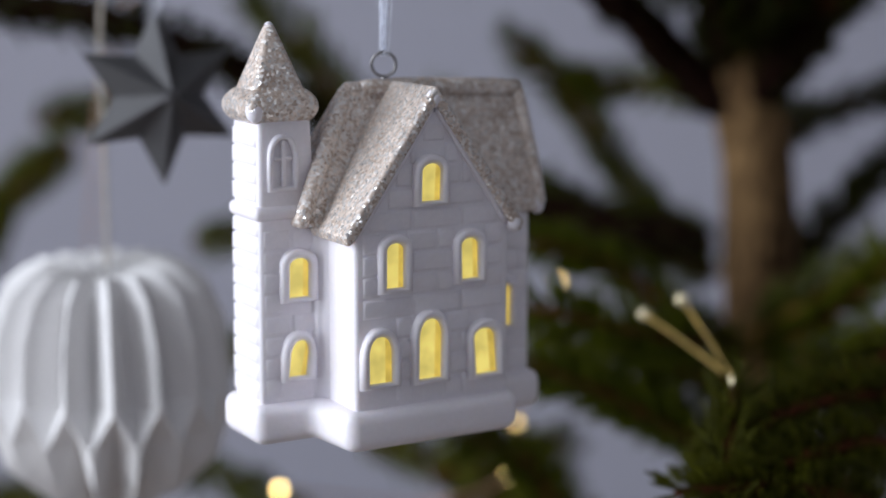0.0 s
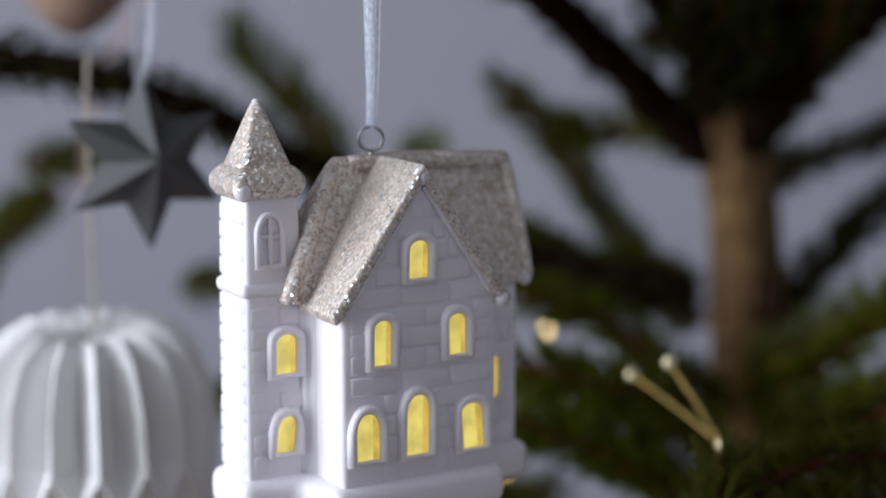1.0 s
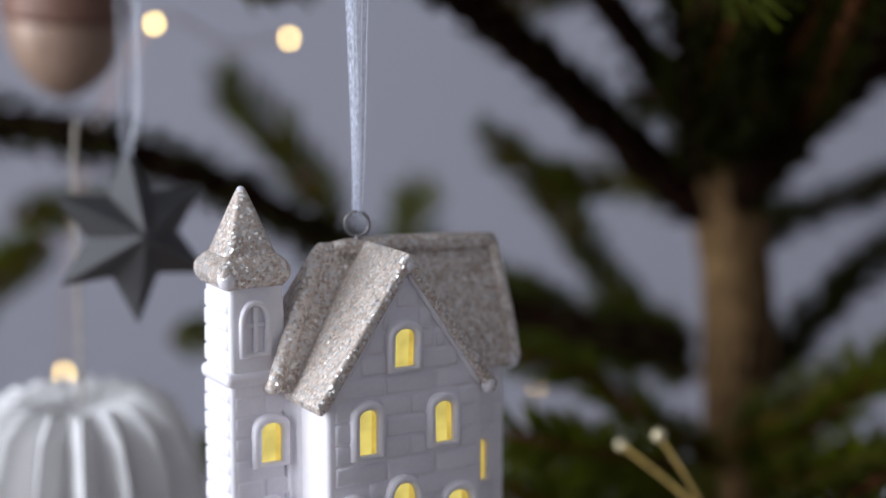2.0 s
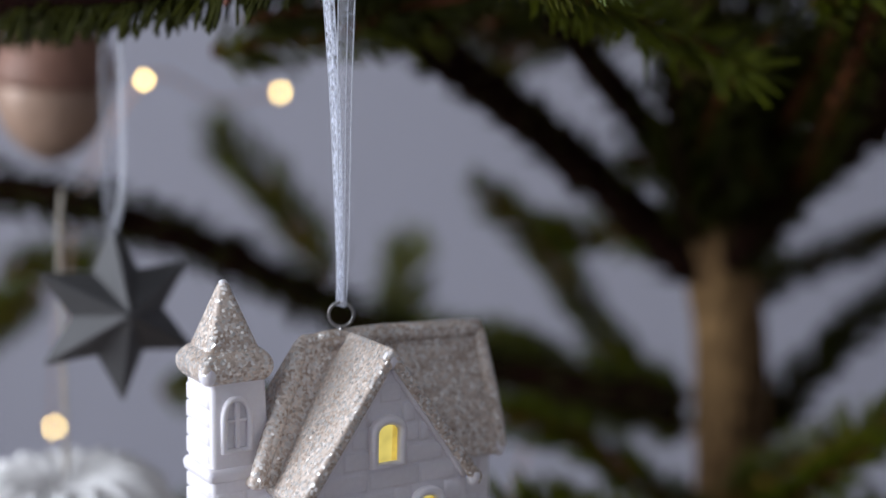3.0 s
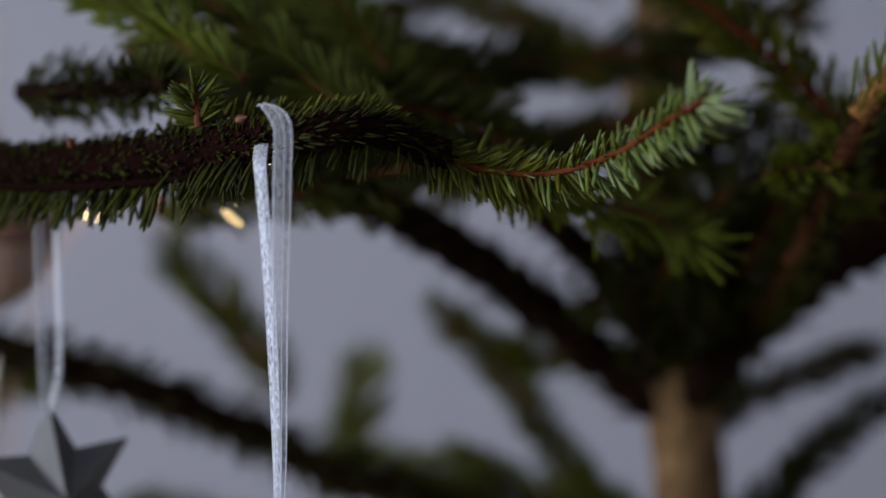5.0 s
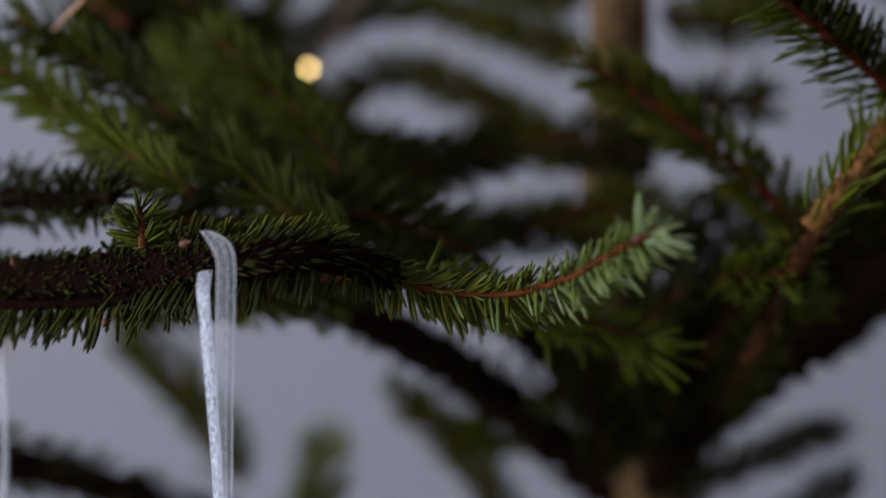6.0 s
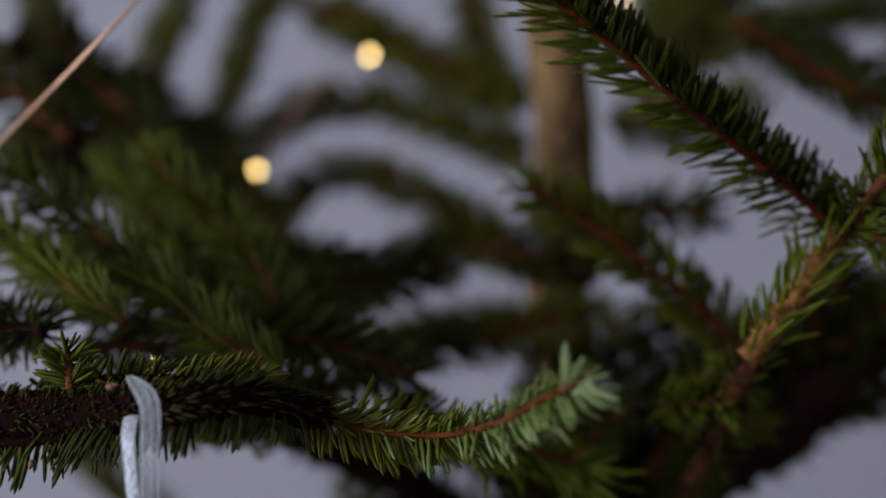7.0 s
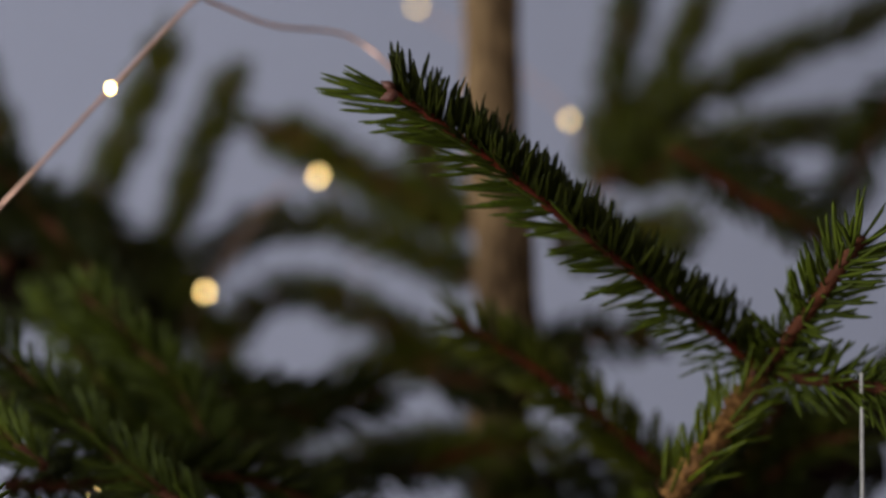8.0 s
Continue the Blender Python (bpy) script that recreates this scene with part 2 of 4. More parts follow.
def box(low, high, bevel=0.0, segments=2):
    (a, b, c), (d, e, f) = low, high
    return prism([(a, b), (d, b), (d, e), (a, e)], c, f, bevel, segments)


def glide(points, count):
    """Points evenly along a smooth curve through the given ones."""
    p = [Vector(q) for q in points]
    p = [2 * p[0] - p[1]] + p + [2 * p[-1] - p[-2]]
    fine = []
    for i in range(1, len(p) - 2):
        a, b, c, d = p[i - 1:i + 3]
        for k in range(24):
            u = k / 24
            fine.append(0.5 * (2 * b + (c - a) * u + (2 * a - 5 * b + 4 * c - d) * u * u + (3 * b - a - 3 * c + d) * u ** 3))
    fine.append(p[-2])
    run = [0.0]
    for a, b in zip(fine, fine[1:]):
        run.append(run[-1] + (b - a).length)
    out, k = [], 0
    for i in range(count):
        s = run[-1] * i / (count - 1)
        while k < len(run) - 2 and run[k + 1] < s:
            k += 1
        u = (s - run[k]) / max(run[k + 1] - run[k], 1e-9)
        out.append(fine[k].lerp(fine[k + 1], u))
    return out, run[-1]


def frames_along(points):
    """For each point of a line: the way along it and two directions across."""
    rows, side = [], None
    for i, p in enumerate(points):
        way = (points[min(i + 1, len(points) - 1)] - points[max(i - 1, 0)]).normalized()
        if side is None:
            side = way.cross(Vector((0, 0, 1)) if abs(way.z) < 0.9 else Vector((0, 1, 0)))
        side = (side - way * side.dot(way)).normalized()
        rows.append((p, way, side, way.cross(side)))
    return rows


def tube(points, radius, sides=8, rough=0.0, rng=None):
    """Vertices and faces of a round rod along points; radius is a number or a function of 0..1."""
    verts, faces = [], []
    rows = frames_along(points)
    for i, (p, way, side, up) in enumerate(rows):
        r = radius(i / (len(rows) - 1)) if callable(radius) else radius
        for k in range(sides):
            a = 2 * math.pi * k / sides
            wob = 1 + (rough * (rng.random() - 0.5) * 2 if rng else 0)
            verts.append(p + (side * math.cos(a) + up * math.sin(a)) * r * wob)
    for i in range(len(rows) - 1):
        for k in range(sides):
            j = (k + 1) % sides
            faces.append((i * sides + k, i * sides + j, (i + 1) * sides + j, (i + 1) * sides + k))
    faces.append(tuple(range(sides))[::-1])
    faces.append(tuple((len(rows) - 1) * sides + k for k in range(sides)))
    return verts, faces


# ---------------------------------------------------------------- the room
X0, X1, Y0, Y1, TOP = -1.6, 2.0, -2.2, 1.6, 2.5


def setting(name, bm, mat, label):
    ob = part(name, bm, mat, None, label)
    return tagged(ob, label, name.split("_")[0], kind="structure")


setting("floor", box((X0 - 0.15, Y0 - 0.15, -0.1), (X1 + 0.15, Y1 + 0.15, 0.0)), BOARDS, "grey-washed oak board floor of the room")
setting("ceiling", box((X0 - 0.15, Y0 - 0.15, TOP), (X1 + 0.15, Y1 + 0.15, TOP + 0.1)), CEILING, "white painted ceiling")
setting("wall_north", box((X0 - 0.15, Y1, 0.0), (X1 + 0.15, Y1 + 0.15, TOP)), WALL, "plain lilac grey plaster wall behind the tree")
setting("wall_south", box((X0 - 0.15, Y0 - 0.15, 0.0), (X1 + 0.15, Y0, TOP)), PALE_WALL, "plain grey plaster wall")
setting("wall_east", box((X1, Y0, 0.0), (X1 + 0.15, Y1, TOP)), PALE_WALL, "plain grey plaster wall")
west = bmesh.new()
for low, high in (((X0 - 0.15, Y0, 0), (X0, Y1, 0.9)), ((X0 - 0.15, Y0, 2.4), (X0, Y1, TOP)), ((X0 - 0.15, Y0, 0.9), (X0, -1.0, 2.4)), ((X0 - 0.15, 0.3, 0.9), (X0, Y1, 2.4))):
    piece = box(low, high)
    spare = bpy.data.meshes.new("spare")
    piece.to_mesh(spare)
    piece.free()
    west.from_mesh(spare)
    bpy.data.meshes.remove(spare)
setting("wall_west", west, WALL, "plain lilac grey plaster wall with a window opening")

# ---------------------------------------------------------------- the spruce
rng = random.Random(5)
tree = thing("spruce_tree", "living-room spruce with grey-brown trunk and dark green needles", "christmas tree", m=pose(0.122, 0.53, 0))
TREE_AT = tree.matrix_world.inverted()


def needle_shape(length, width):
    """One blunt four-sided needle along +z, slightly bowed."""
    verts, faces = [], []
    for u, w in ((0.0, 0.35), (0.12, 0.8), (0.6, 1.0), (0.9, 0.7), (1.0, 0.15)):
        for k in range(4):
            a = math.pi * k / 2
            verts.append((math.cos(a) * w * width / 2 + 0.06 * length * u * u, math.sin(a) * w * width * 0.4, u * length))
    for i in range(4):
        for k in range(4):
            j = (k + 1) % 4
            faces.append((i * 4 + k, i * 4 + j, i * 4 + 4 + j, i * 4 + 4 + k))
    faces.append((16, 17, 18, 19))
    return verts, faces


def combed(up, down, front, back):
    """How needles stand on each side of a twig. A side is (share kept, length, lean from the stem, drift)."""
    def rule(o, u):
        if abs(o.z) > 0.5:
            return up if o.z > 0 else down
        return front if o.y < 0 else back
    return rule


def needle_poses(points, length, density, spread, lift, start, end, flat=1.0, rule=None):
    """Where the needles of a twig stand: position, direction and length, leaning to its tip."""
    rows = frames_along(points)
    count = int(length * density)
    out = []
    for i in range(count):
        u = start + (end - start) * (i + rng.random()) / count
        k = min(int(u * (len(rows) - 1)), len(rows) - 2)
        p, way, side, up = rows[k]
        p = p.lerp(rows[k + 1][0], u * (len(rows) - 1) - k)
        a = rng.random() * 2 * math.pi
        out_way = side * math.cos(a) + up * math.sin(a)
        out_way.y *= flat
        out_way = (out_way - way * out_way.dot(way)).normalized()
        keep, size, tilt, drift = rule(out_way, u) if rule else (1.0, 1.0, spread, (0, 0, 0))
        if rng.random() > keep:
            continue
        lean = tilt * (0.8 + 0.4 * rng.random()) if rule else tilt * (0.75 + 0.5 * rng.random())
        if u > 0.95:
            lean *= 0.3 + 0.6 * rng.random()
        d = way * math.cos(lean) + out_way * math.sin(lean)
        d = (d + Vector(drift) + Vector((0, 0, lift)) + Vector((rng.gauss(0, 0.08), rng.gauss(0, 0.08), rng.gauss(0, 0.08)))).normalized()
        out.append((p, d, out_way, u, size))
    return out


def basis(d, out_way):
    x = (out_way - d * out_way.dot(d))
    x = x.normalized() if x.length > 1e-4 else d.orthogonal().normalized()
    return Matrix((-x, d.cross(-x), d)).transposed()


def branch(points, thick, thin, needle=0.0085, density=2600, spread=0.9, lift=0.1, start=0.0, end=1.0, width=0.0011,
           bark=None, leaf=None, single=False, name="branch", parent=None, knobbly=0.25, label="", flat=0.6, rule=None, base_leaf=None):
    """A tapered stem with its needles: one mesh of needles, or (single) each needle an object of its own; a second leaf
    is for the base half, where shade is put into the colour.
    """
    pts, length = glide(points, 60)
    pts = [TREE_AT @ p for p in pts]
    rad = lambda u: thick + (thin - thick) * u
    v, f = tube(pts, rad, 8, knobbly, rng)
    stem = mesh_object(name, v, f, bark or TWIG, parent or tree, label, True)
    if density <= 0:
        return stem
    stands = needle_poses(pts, length, density, spread, lift, start, end, flat, rule)
    if single:
        shapes = []
        for k in range(8):
            nv, nf = needle_shape(needle * (0.8 + 0.14 * (k % 4)), width)
            me = bpy.data.meshes.new("needle")
            me.from_pydata(nv, [], nf)
            me.polygons.foreach_set("use_smooth", [True] * len(me.polygons))
            me.materials.append((base_leaf if base_leaf and k < 4 else leaf) or NEEDLE)
            shapes.append(me)
        for p, d, o, u, size in stands:
            ob = new("needle", rng.choice(shapes[:4] if u + rng.gauss(0, 0.12) < 0.42 else shapes[4:]))
            ob.parent = stem
            ob.matrix_basis = Matrix.Translation(p + o * rad(u) * 0.8) @ (basis(d, o).to_4x4()) @ Matrix.Scale(size * (0.85 + 0.3 * rng.random()), 4)
        return stem
    nv, nf = needle_shape(1.0, width / needle)
    base = np.array(nv)
    verts, faces = [], []
    for i, (p, d, o, u, size) in enumerate(stands):
        s = needle * size * (0.7 + 0.5 * rng.random()) * (1.0 if u < 0.9 else 0.8)
        m = np.array(basis(d, o))
        verts.append(base @ m.T * s + np.array(p + o * rad(u) * 0.8))
        faces.extend(tuple(20 * i + q for q in face) for face in nf)
    mesh_object("needles", np.concatenate(verts), faces, leaf or NEEDLE, stem, smooth=True)["kind"] = "stuff"
    return stem


def bud(p, d, size, parent):
    """A scaly brown bud."""
    p, d = TREE_AT @ Vector(p), Vector(d).normalized()
    pts = [p + d * size * u / 6 for u in range(7)]
    prof = (0.2, 0.3, 0.33, 0.3, 0.22, 0.12, 0.03)
    v, f = tube(pts, lambda u: size * prof[round(u * 6)], 7, 0.2, rng)
    return mesh_object("bud", v, f, BUD, parent, "small brown scaly bud", True)


# how the needles lie on the front bough, its fringe, its tip, and the crossing twig
BOUGH_SIDES = combed((0.7, 0.55, 0.75, (0, 0, 0)), (0.4, 0.95, 1.45, (-0.4, 0, -0.5)), (0.7, 0.55, 0.55, (0, 0, 0)), (0.2, 0.8, 1.0, (0, 0, 0)))
FRINGE_SIDES = combed((0.0, 1, 1, (0, 0, 0)), (1.0, 1.0, 1.5, (-0.45, 0, -0.5)), (0.25, 0.9, 1.4, (-0.4, 0, -0.9)), (0.3, 0.9, 1.4, (-0.4, 0, -0.9)))
SPRIG_SIDES = combed((0.9, 0.72, 0.75, (0.05, 0, 0.1)), (1.0, 0.92, 1.15, (0.05, 0, -0.2)), (0.5, 0.55, 0.8, (0, 0, 0)), (0.5, 0.8, 0.8, (0, 0, 0.1)))


def upper_sides(o, u):
    """Short dense needles stand up on the upper side of the crossing twig."""
    if o.z > 0.1:
        return (0.9, 0.68, 1.2, (0.16, -0.25, 0.6))
    return (0.4, 0.5, 0.9, (0, 0, 0.3)) if o.y < 0 and o.z > -0.4 else (0.0, 1, 1, (0, 0, 0))


def lower_sides(o, u):
    """Long loose needles sweep to the tip below it; the stem lies bare between."""
    return (0.62, 0.72 + 0.35 * u, 1.05 - 0.4 * u, (-0.12, 0.05, 0.02)) if o.z < -0.15 else (0.0, 1, 1, (0, 0, 0))


# trunk
trunk_line, _ = glide([(0.122, 0.53, 0.0), (0.12, 0.52, 0.7), (0.1221, 0.5026, 1.1754), (0.1163, 0.5026, 1.2637), (0.1075, 0.5026, 1.3197), (0.1034, 0.5026, 1.3957), (0.1082, 0.5026, 1.3883), (0.1049, 0.5026, 1.4488), (0.1011, 0.5026, 1.5162), (0.105, 0.505, 1.75), (0.105, 0.505, 2.0)], 110)
v, f = tube([TREE_AT @ p for p in trunk_line], lambda u: 0.0278 - 0.0235 * u, 18, 0.09, rng)
mesh_object("trunk", v, f, BARK, tree, "upright grey-brown spruce trunk with rough bark", True)

# front bough that the ornaments hang from, and its in-focus tip
BOUGH_LINE = [(-0.1250, 0.3725, 1.3692), (-0.0765, 0.3310, 1.3757), (-0.0435, 0.3054, 1.3815), (-0.0136, 0.2774, 1.3889), (0.0069, 0.2793, 1.3909), (0.0237, 0.2908, 1.3842)]
bough = branch(BOUGH_LINE, 0.0080, 0.0036, 0.0088, 12500, 1.0, 0.0, bark=BOUGH_BARK, leaf=NEEDLE_DARK, width=0.0012, flat=0.9, rule=BOUGH_SIDES)
branch(BOUGH_LINE, 0.0076, 0.0033, 0.0036, 15000, 0.4, 0.0, bark=BOUGH_BARK, leaf=PEG, width=0.0013, flat=1.0, name="outer_bark", label="dark red scaly bark with shade put into its colour")
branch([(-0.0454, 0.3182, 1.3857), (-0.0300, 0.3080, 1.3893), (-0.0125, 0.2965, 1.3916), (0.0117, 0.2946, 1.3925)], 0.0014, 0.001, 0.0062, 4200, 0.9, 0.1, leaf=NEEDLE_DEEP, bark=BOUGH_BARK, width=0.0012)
branch([(-0.0570, 0.4163, 1.3920), (-0.0149, 0.4163, 1.3972), (0.0237, 0.4163, 1.3903)], 0.002, 0.001, 0.013, 3600, leaf=NEEDLE_DARK)
branch([(-0.1074, 0.3377, 1.3709), (-0.0731, 0.3144, 1.3729), (-0.0454, 0.2990, 1.3763), (-0.0237, 0.2870, 1.3811)], 0.0014, 0.001, 0.0098, 3000, 1.25, 0.0, leaf=NEEDLE_DARK, bark=BOUGH_BARK, flat=0.5, width=0.0012, rule=FRINGE_SIDES)
# Shade on the base half of the sprig is put into its needle colour.
sprig = branch([(0.0211, 0.2889, 1.3853), (0.0304, 0.2927, 1.3807), (0.0488, 0.2851, 1.3801), (0.0626, 0.2660, 1.3870), (0.0696, 0.2543, 1.3937), (0.0779, 0.2421, 1.4010)], 0.0009, 0.0008, 0.0090, 5200, 1.0, 0.0, single=True, width=0.0013, leaf=NEEDLE_YOUNG, base_leaf=NEEDLE_DEEP, bark=FRESH_TWIG, flat=0.55, rule=SPRIG_SIDES)
branch([(0.0752, 0.2445, 1.3984), (0.0772, 0.2428, 1.4004), (0.0788, 0.2414, 1.4018)], 0.0011, 0.0006, 0.0088, 2300, 0.8, 0.05, width=0.0014, leaf=NEEDLE_TIP, bark=FRESH_TWIG, flat=0.6, name="tip")
bud((0.0747, 0.2440, 1.3988), (0.5, -0.3, 0.4), 0.0030, sprig)
branch([(0.0306, 0.2990, 1.3800), (0.0545, 0.3265, 1.3698), (0.0809, 0.3490, 1.3600), (0.0972, 0.3490, 1.3520)], 0.0016, 0.0009, 0.011, 3000, width=0.0014, single=True)
branch([(-0.0341, 0.2927, 1.3903), (-0.0349, 0.2946, 1.3954), (-0.0357, 0.2965, 1.3989)], 0.0012, 0.0009, 0.0070, 7000, 1.35, leaf=NEEDLE_FRESH)
bud((-0.0241, 0.2812, 1.3929), (0.8, -0.5, 0.3), 0.0034, bough)
bud((-0.0432, 0.2927, 1.3734), (-0.3, -0.5, -0.6), 0.0026, bough)
bud((-0.0680, 0.3118, 1.3835), (-0.2, -0.5, 0.6), 0.0034, bough)

# crossing twig in focus near the end, the ochre shoot it springs from
branch([(0.1360, 0.5000, 1.2840), (0.1380, 0.4500, 1.3170), (0.1330, 0.3800, 1.3490), (0.1310, 0.3400, 1.3760), (0.1350, 0.3280, 1.3900)], 0.0036, 0.0030, 0.0105, 2600, leaf=NEEDLE_DARK, bark=OLD_SHOOT, flat=0.5)
shoot = branch([(0.1330, 0.3280, 1.3890), (0.1440, 0.3260, 1.4050), (0.1520, 0.3300, 1.4150), (0.1590, 0.3360, 1.4210)], 0.0033, 0.0026, 0.0120, 2000, 0.75, 0.1, bark=SHOOT, width=0.0013, knobbly=0.4, leaf=NEEDLE)
TWIG_LINE = [(0.1590, 0.3360, 1.4210), (0.1380, 0.3290, 1.4370), (0.1110, 0.3220, 1.4570), (0.0860, 0.3200, 1.4770), (0.0620, 0.3200, 1.4940)]
twig = branch(TWIG_LINE, 0.0013, 0.0010, 0.0138, 11500, 1.0, 0.0, leaf=NEEDLE_DARK, single=True, width=0.0015, flat=0.6, bark=DARK_TWIG, rule=upper_sides)
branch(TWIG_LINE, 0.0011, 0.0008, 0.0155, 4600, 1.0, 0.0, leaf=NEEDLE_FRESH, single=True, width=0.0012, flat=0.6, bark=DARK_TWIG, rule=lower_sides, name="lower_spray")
bud((0.0633, 0.3156, 1.4930), (-0.7, -0.1, -0.2), 0.0045, twig)
bud((0.0627, 0.3182, 1.4942), (-0.6, 0.0, 0.35), 0.0040, twig)
branch([(0.1594, 0.3355, 1.4214), (0.1659, 0.3182, 1.4386), (0.1756, 0.3054, 1.4576)], 0.002, 0.0015, 0.0112, 3600, width=0.0011, single=True, leaf=NEEDLE_FRESH)
branch([(0.1594, 0.3355, 1.4214), (0.1688, 0.3265, 1.4203), (0.1844, 0.3118, 1.4194)], 0.002, 0.0015, 0.0112, 3400, width=0.0011, single=True, leaf=NEEDLE_FRESH)
for offset in (0.0, 0.004, -0.003):
    bud(Vector((0.1588, 0.3333, 1.4217)) + Vector((offset, -0.001, offset * 0.6)), (offset * 60, -0.5, 0.4), 0.0038, shoot)

# the rest of the tree, nearer to farther
BACK = dict(needle=0.0118, density=3400, width=0.0016)
DARK = dict(needle=0.0135, density=3000, width=0.0016, leaf=NEEDLE_DARK)
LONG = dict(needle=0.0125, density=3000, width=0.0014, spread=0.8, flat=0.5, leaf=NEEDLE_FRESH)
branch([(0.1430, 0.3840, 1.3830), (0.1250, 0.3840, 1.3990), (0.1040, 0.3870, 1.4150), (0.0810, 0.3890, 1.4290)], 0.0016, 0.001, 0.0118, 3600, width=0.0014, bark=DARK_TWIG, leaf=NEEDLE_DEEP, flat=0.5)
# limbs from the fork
branch([(-0.1630, 0.4270, 1.3120), (-0.1380, 0.4370, 1.3060), (-0.1140, 0.4400, 1.3010), (-0.0910, 0.4480, 1.2920), (-0.0660, 0.4600, 1.2800), (-0.0350, 0.4800, 1.2600), (-0.0070, 0.4900, 1.2430), (0.0370, 0.5030, 1.2270), (0.1010, 0.5030, 1.2140)], 0.005, 0.007, 0.0098, 2600, bark=LIMB, leaf=NEEDLE_DARK)
branch([(0.1070, 0.5030, 1.2660), (0.0860, 0.4950, 1.2860), (0.0560, 0.4750, 1.3140), (0.0340, 0.4500, 1.3330), (0.0120, 0.4200, 1.3510), (-0.0040, 0.3950, 1.3650), (-0.0140, 0.3750, 1.3770)], 0.0085, 0.0058, 0.009, 1300, bark=LIMB, leaf=NEEDLE_DARK)
branch([(0.1130, 0.5030, 1.2820), (0.0940, 0.4900, 1.3110), (0.0690, 0.4370, 1.3390), (0.0450, 0.3950, 1.3650)], 0.0065, 0.004, 0.009, 1000, bark=LIMB, leaf=NEEDLE_DARK)
branch([(0.1160, 0.5030, 1.2680), (0.1280, 0.4900, 1.2910), (0.1460, 0.4690, 1.3160), (0.1760, 0.4480, 1.3450), (0.1870, 0.4370, 1.3640), (0.2220, 0.4160, 1.4070)], 0.0115, 0.009, 0.009, 1400, bark=LIMB, leaf=NEEDLE_DARK)
branch([(0.1126, 0.5026, 1.2815), (0.1217, 0.4689, 1.3090), (0.1298, 0.4269, 1.3427), (0.1402, 0.4058, 1.3719), (0.1530, 0.3843, 1.3871)], 0.004, 0.0015, 0.011, 2800, leaf=NEEDLE_DARK, width=0.0015)
branch([(0.1115, 0.5026, 1.2857), (0.0987, 0.4479, 1.3187), (0.1043, 0.4163, 1.3459), (0.1161, 0.4058, 1.3614)], 0.003, 0.0012, 0.011, 2800, leaf=NEEDLE_DARK, width=0.0015)
branch([(0.0947, 0.4374, 1.3431), (0.1062, 0.4374, 1.3299), (0.1199, 0.4584, 1.3070)], 0.003, 0.0012, 0.011, 2800, leaf=NEEDLE_DARK, width=0.0015)
# dark twigs before the upper trunk, shade put into needle and bark colour
branch([(0.1010, 0.4689, 1.2849), (0.0923, 0.4479, 1.3157), (0.0849, 0.4269, 1.3479)], 0.004, 0.002, 0.011, 3000, leaf=NEEDLE_DARK, bark=LIMB, width=0.0015)
branch([(0.1029, 0.4689, 1.2890), (0.1075, 0.4416, 1.3222), (0.1103, 0.4205, 1.3538)], 0.004, 0.002, 0.011, 3000, leaf=NEEDLE_DARK, bark=LIMB, width=0.0015)
branch([(0.1106, 0.4794, 1.2915), (0.1281, 0.4416, 1.3337), (0.1399, 0.4163, 1.3666)], 0.0055, 0.003, 0.010, 2000, leaf=NEEDLE_DARK, bark=LIMB, width=0.0015)
branch([(0.1169, 0.4857, 1.3271), (0.1394, 0.4626, 1.3590), (0.1661, 0.4416, 1.3752)], 0.004, 0.002, 0.013, 3600, leaf=NEEDLE_DARK, bark=LIMB, width=0.0016)
branch([(0.1340, 0.4794, 1.3258), (0.1536, 0.4626, 1.3434), (0.1761, 0.4479, 1.3599)], 0.004, 0.002, 0.013, 3600, leaf=NEEDLE_DARK, bark=LIMB, width=0.0016)
branch([(0.1041, 0.4857, 1.3495), (0.1208, 0.4689, 1.3664), (0.1398, 0.4584, 1.3765)], 0.003, 0.002, 0.013, 2600, leaf=NEEDLE_DARK, bark=LIMB, width=0.0017)
# twigs on the near side of the trunk
for line in (
        [(-0.0355, 0.5987, 1.2439), (-0.0618, 0.5987, 1.2834), (-0.0843, 0.5987, 1.3090)],
        [(-0.0111, 0.5987, 1.2087), (-0.0066, 0.5987, 1.2364), (-0.0031, 0.5987, 1.2588)],
        [(-0.0203, 0.5215, 1.2271), (0.0063, 0.5215, 1.2338), (0.0372, 0.5215, 1.2270)]):
    branch(line, 0.0026, 0.0015, 0.0180, 2500, 0.75, width=0.0018, leaf=NEEDLE_MID)
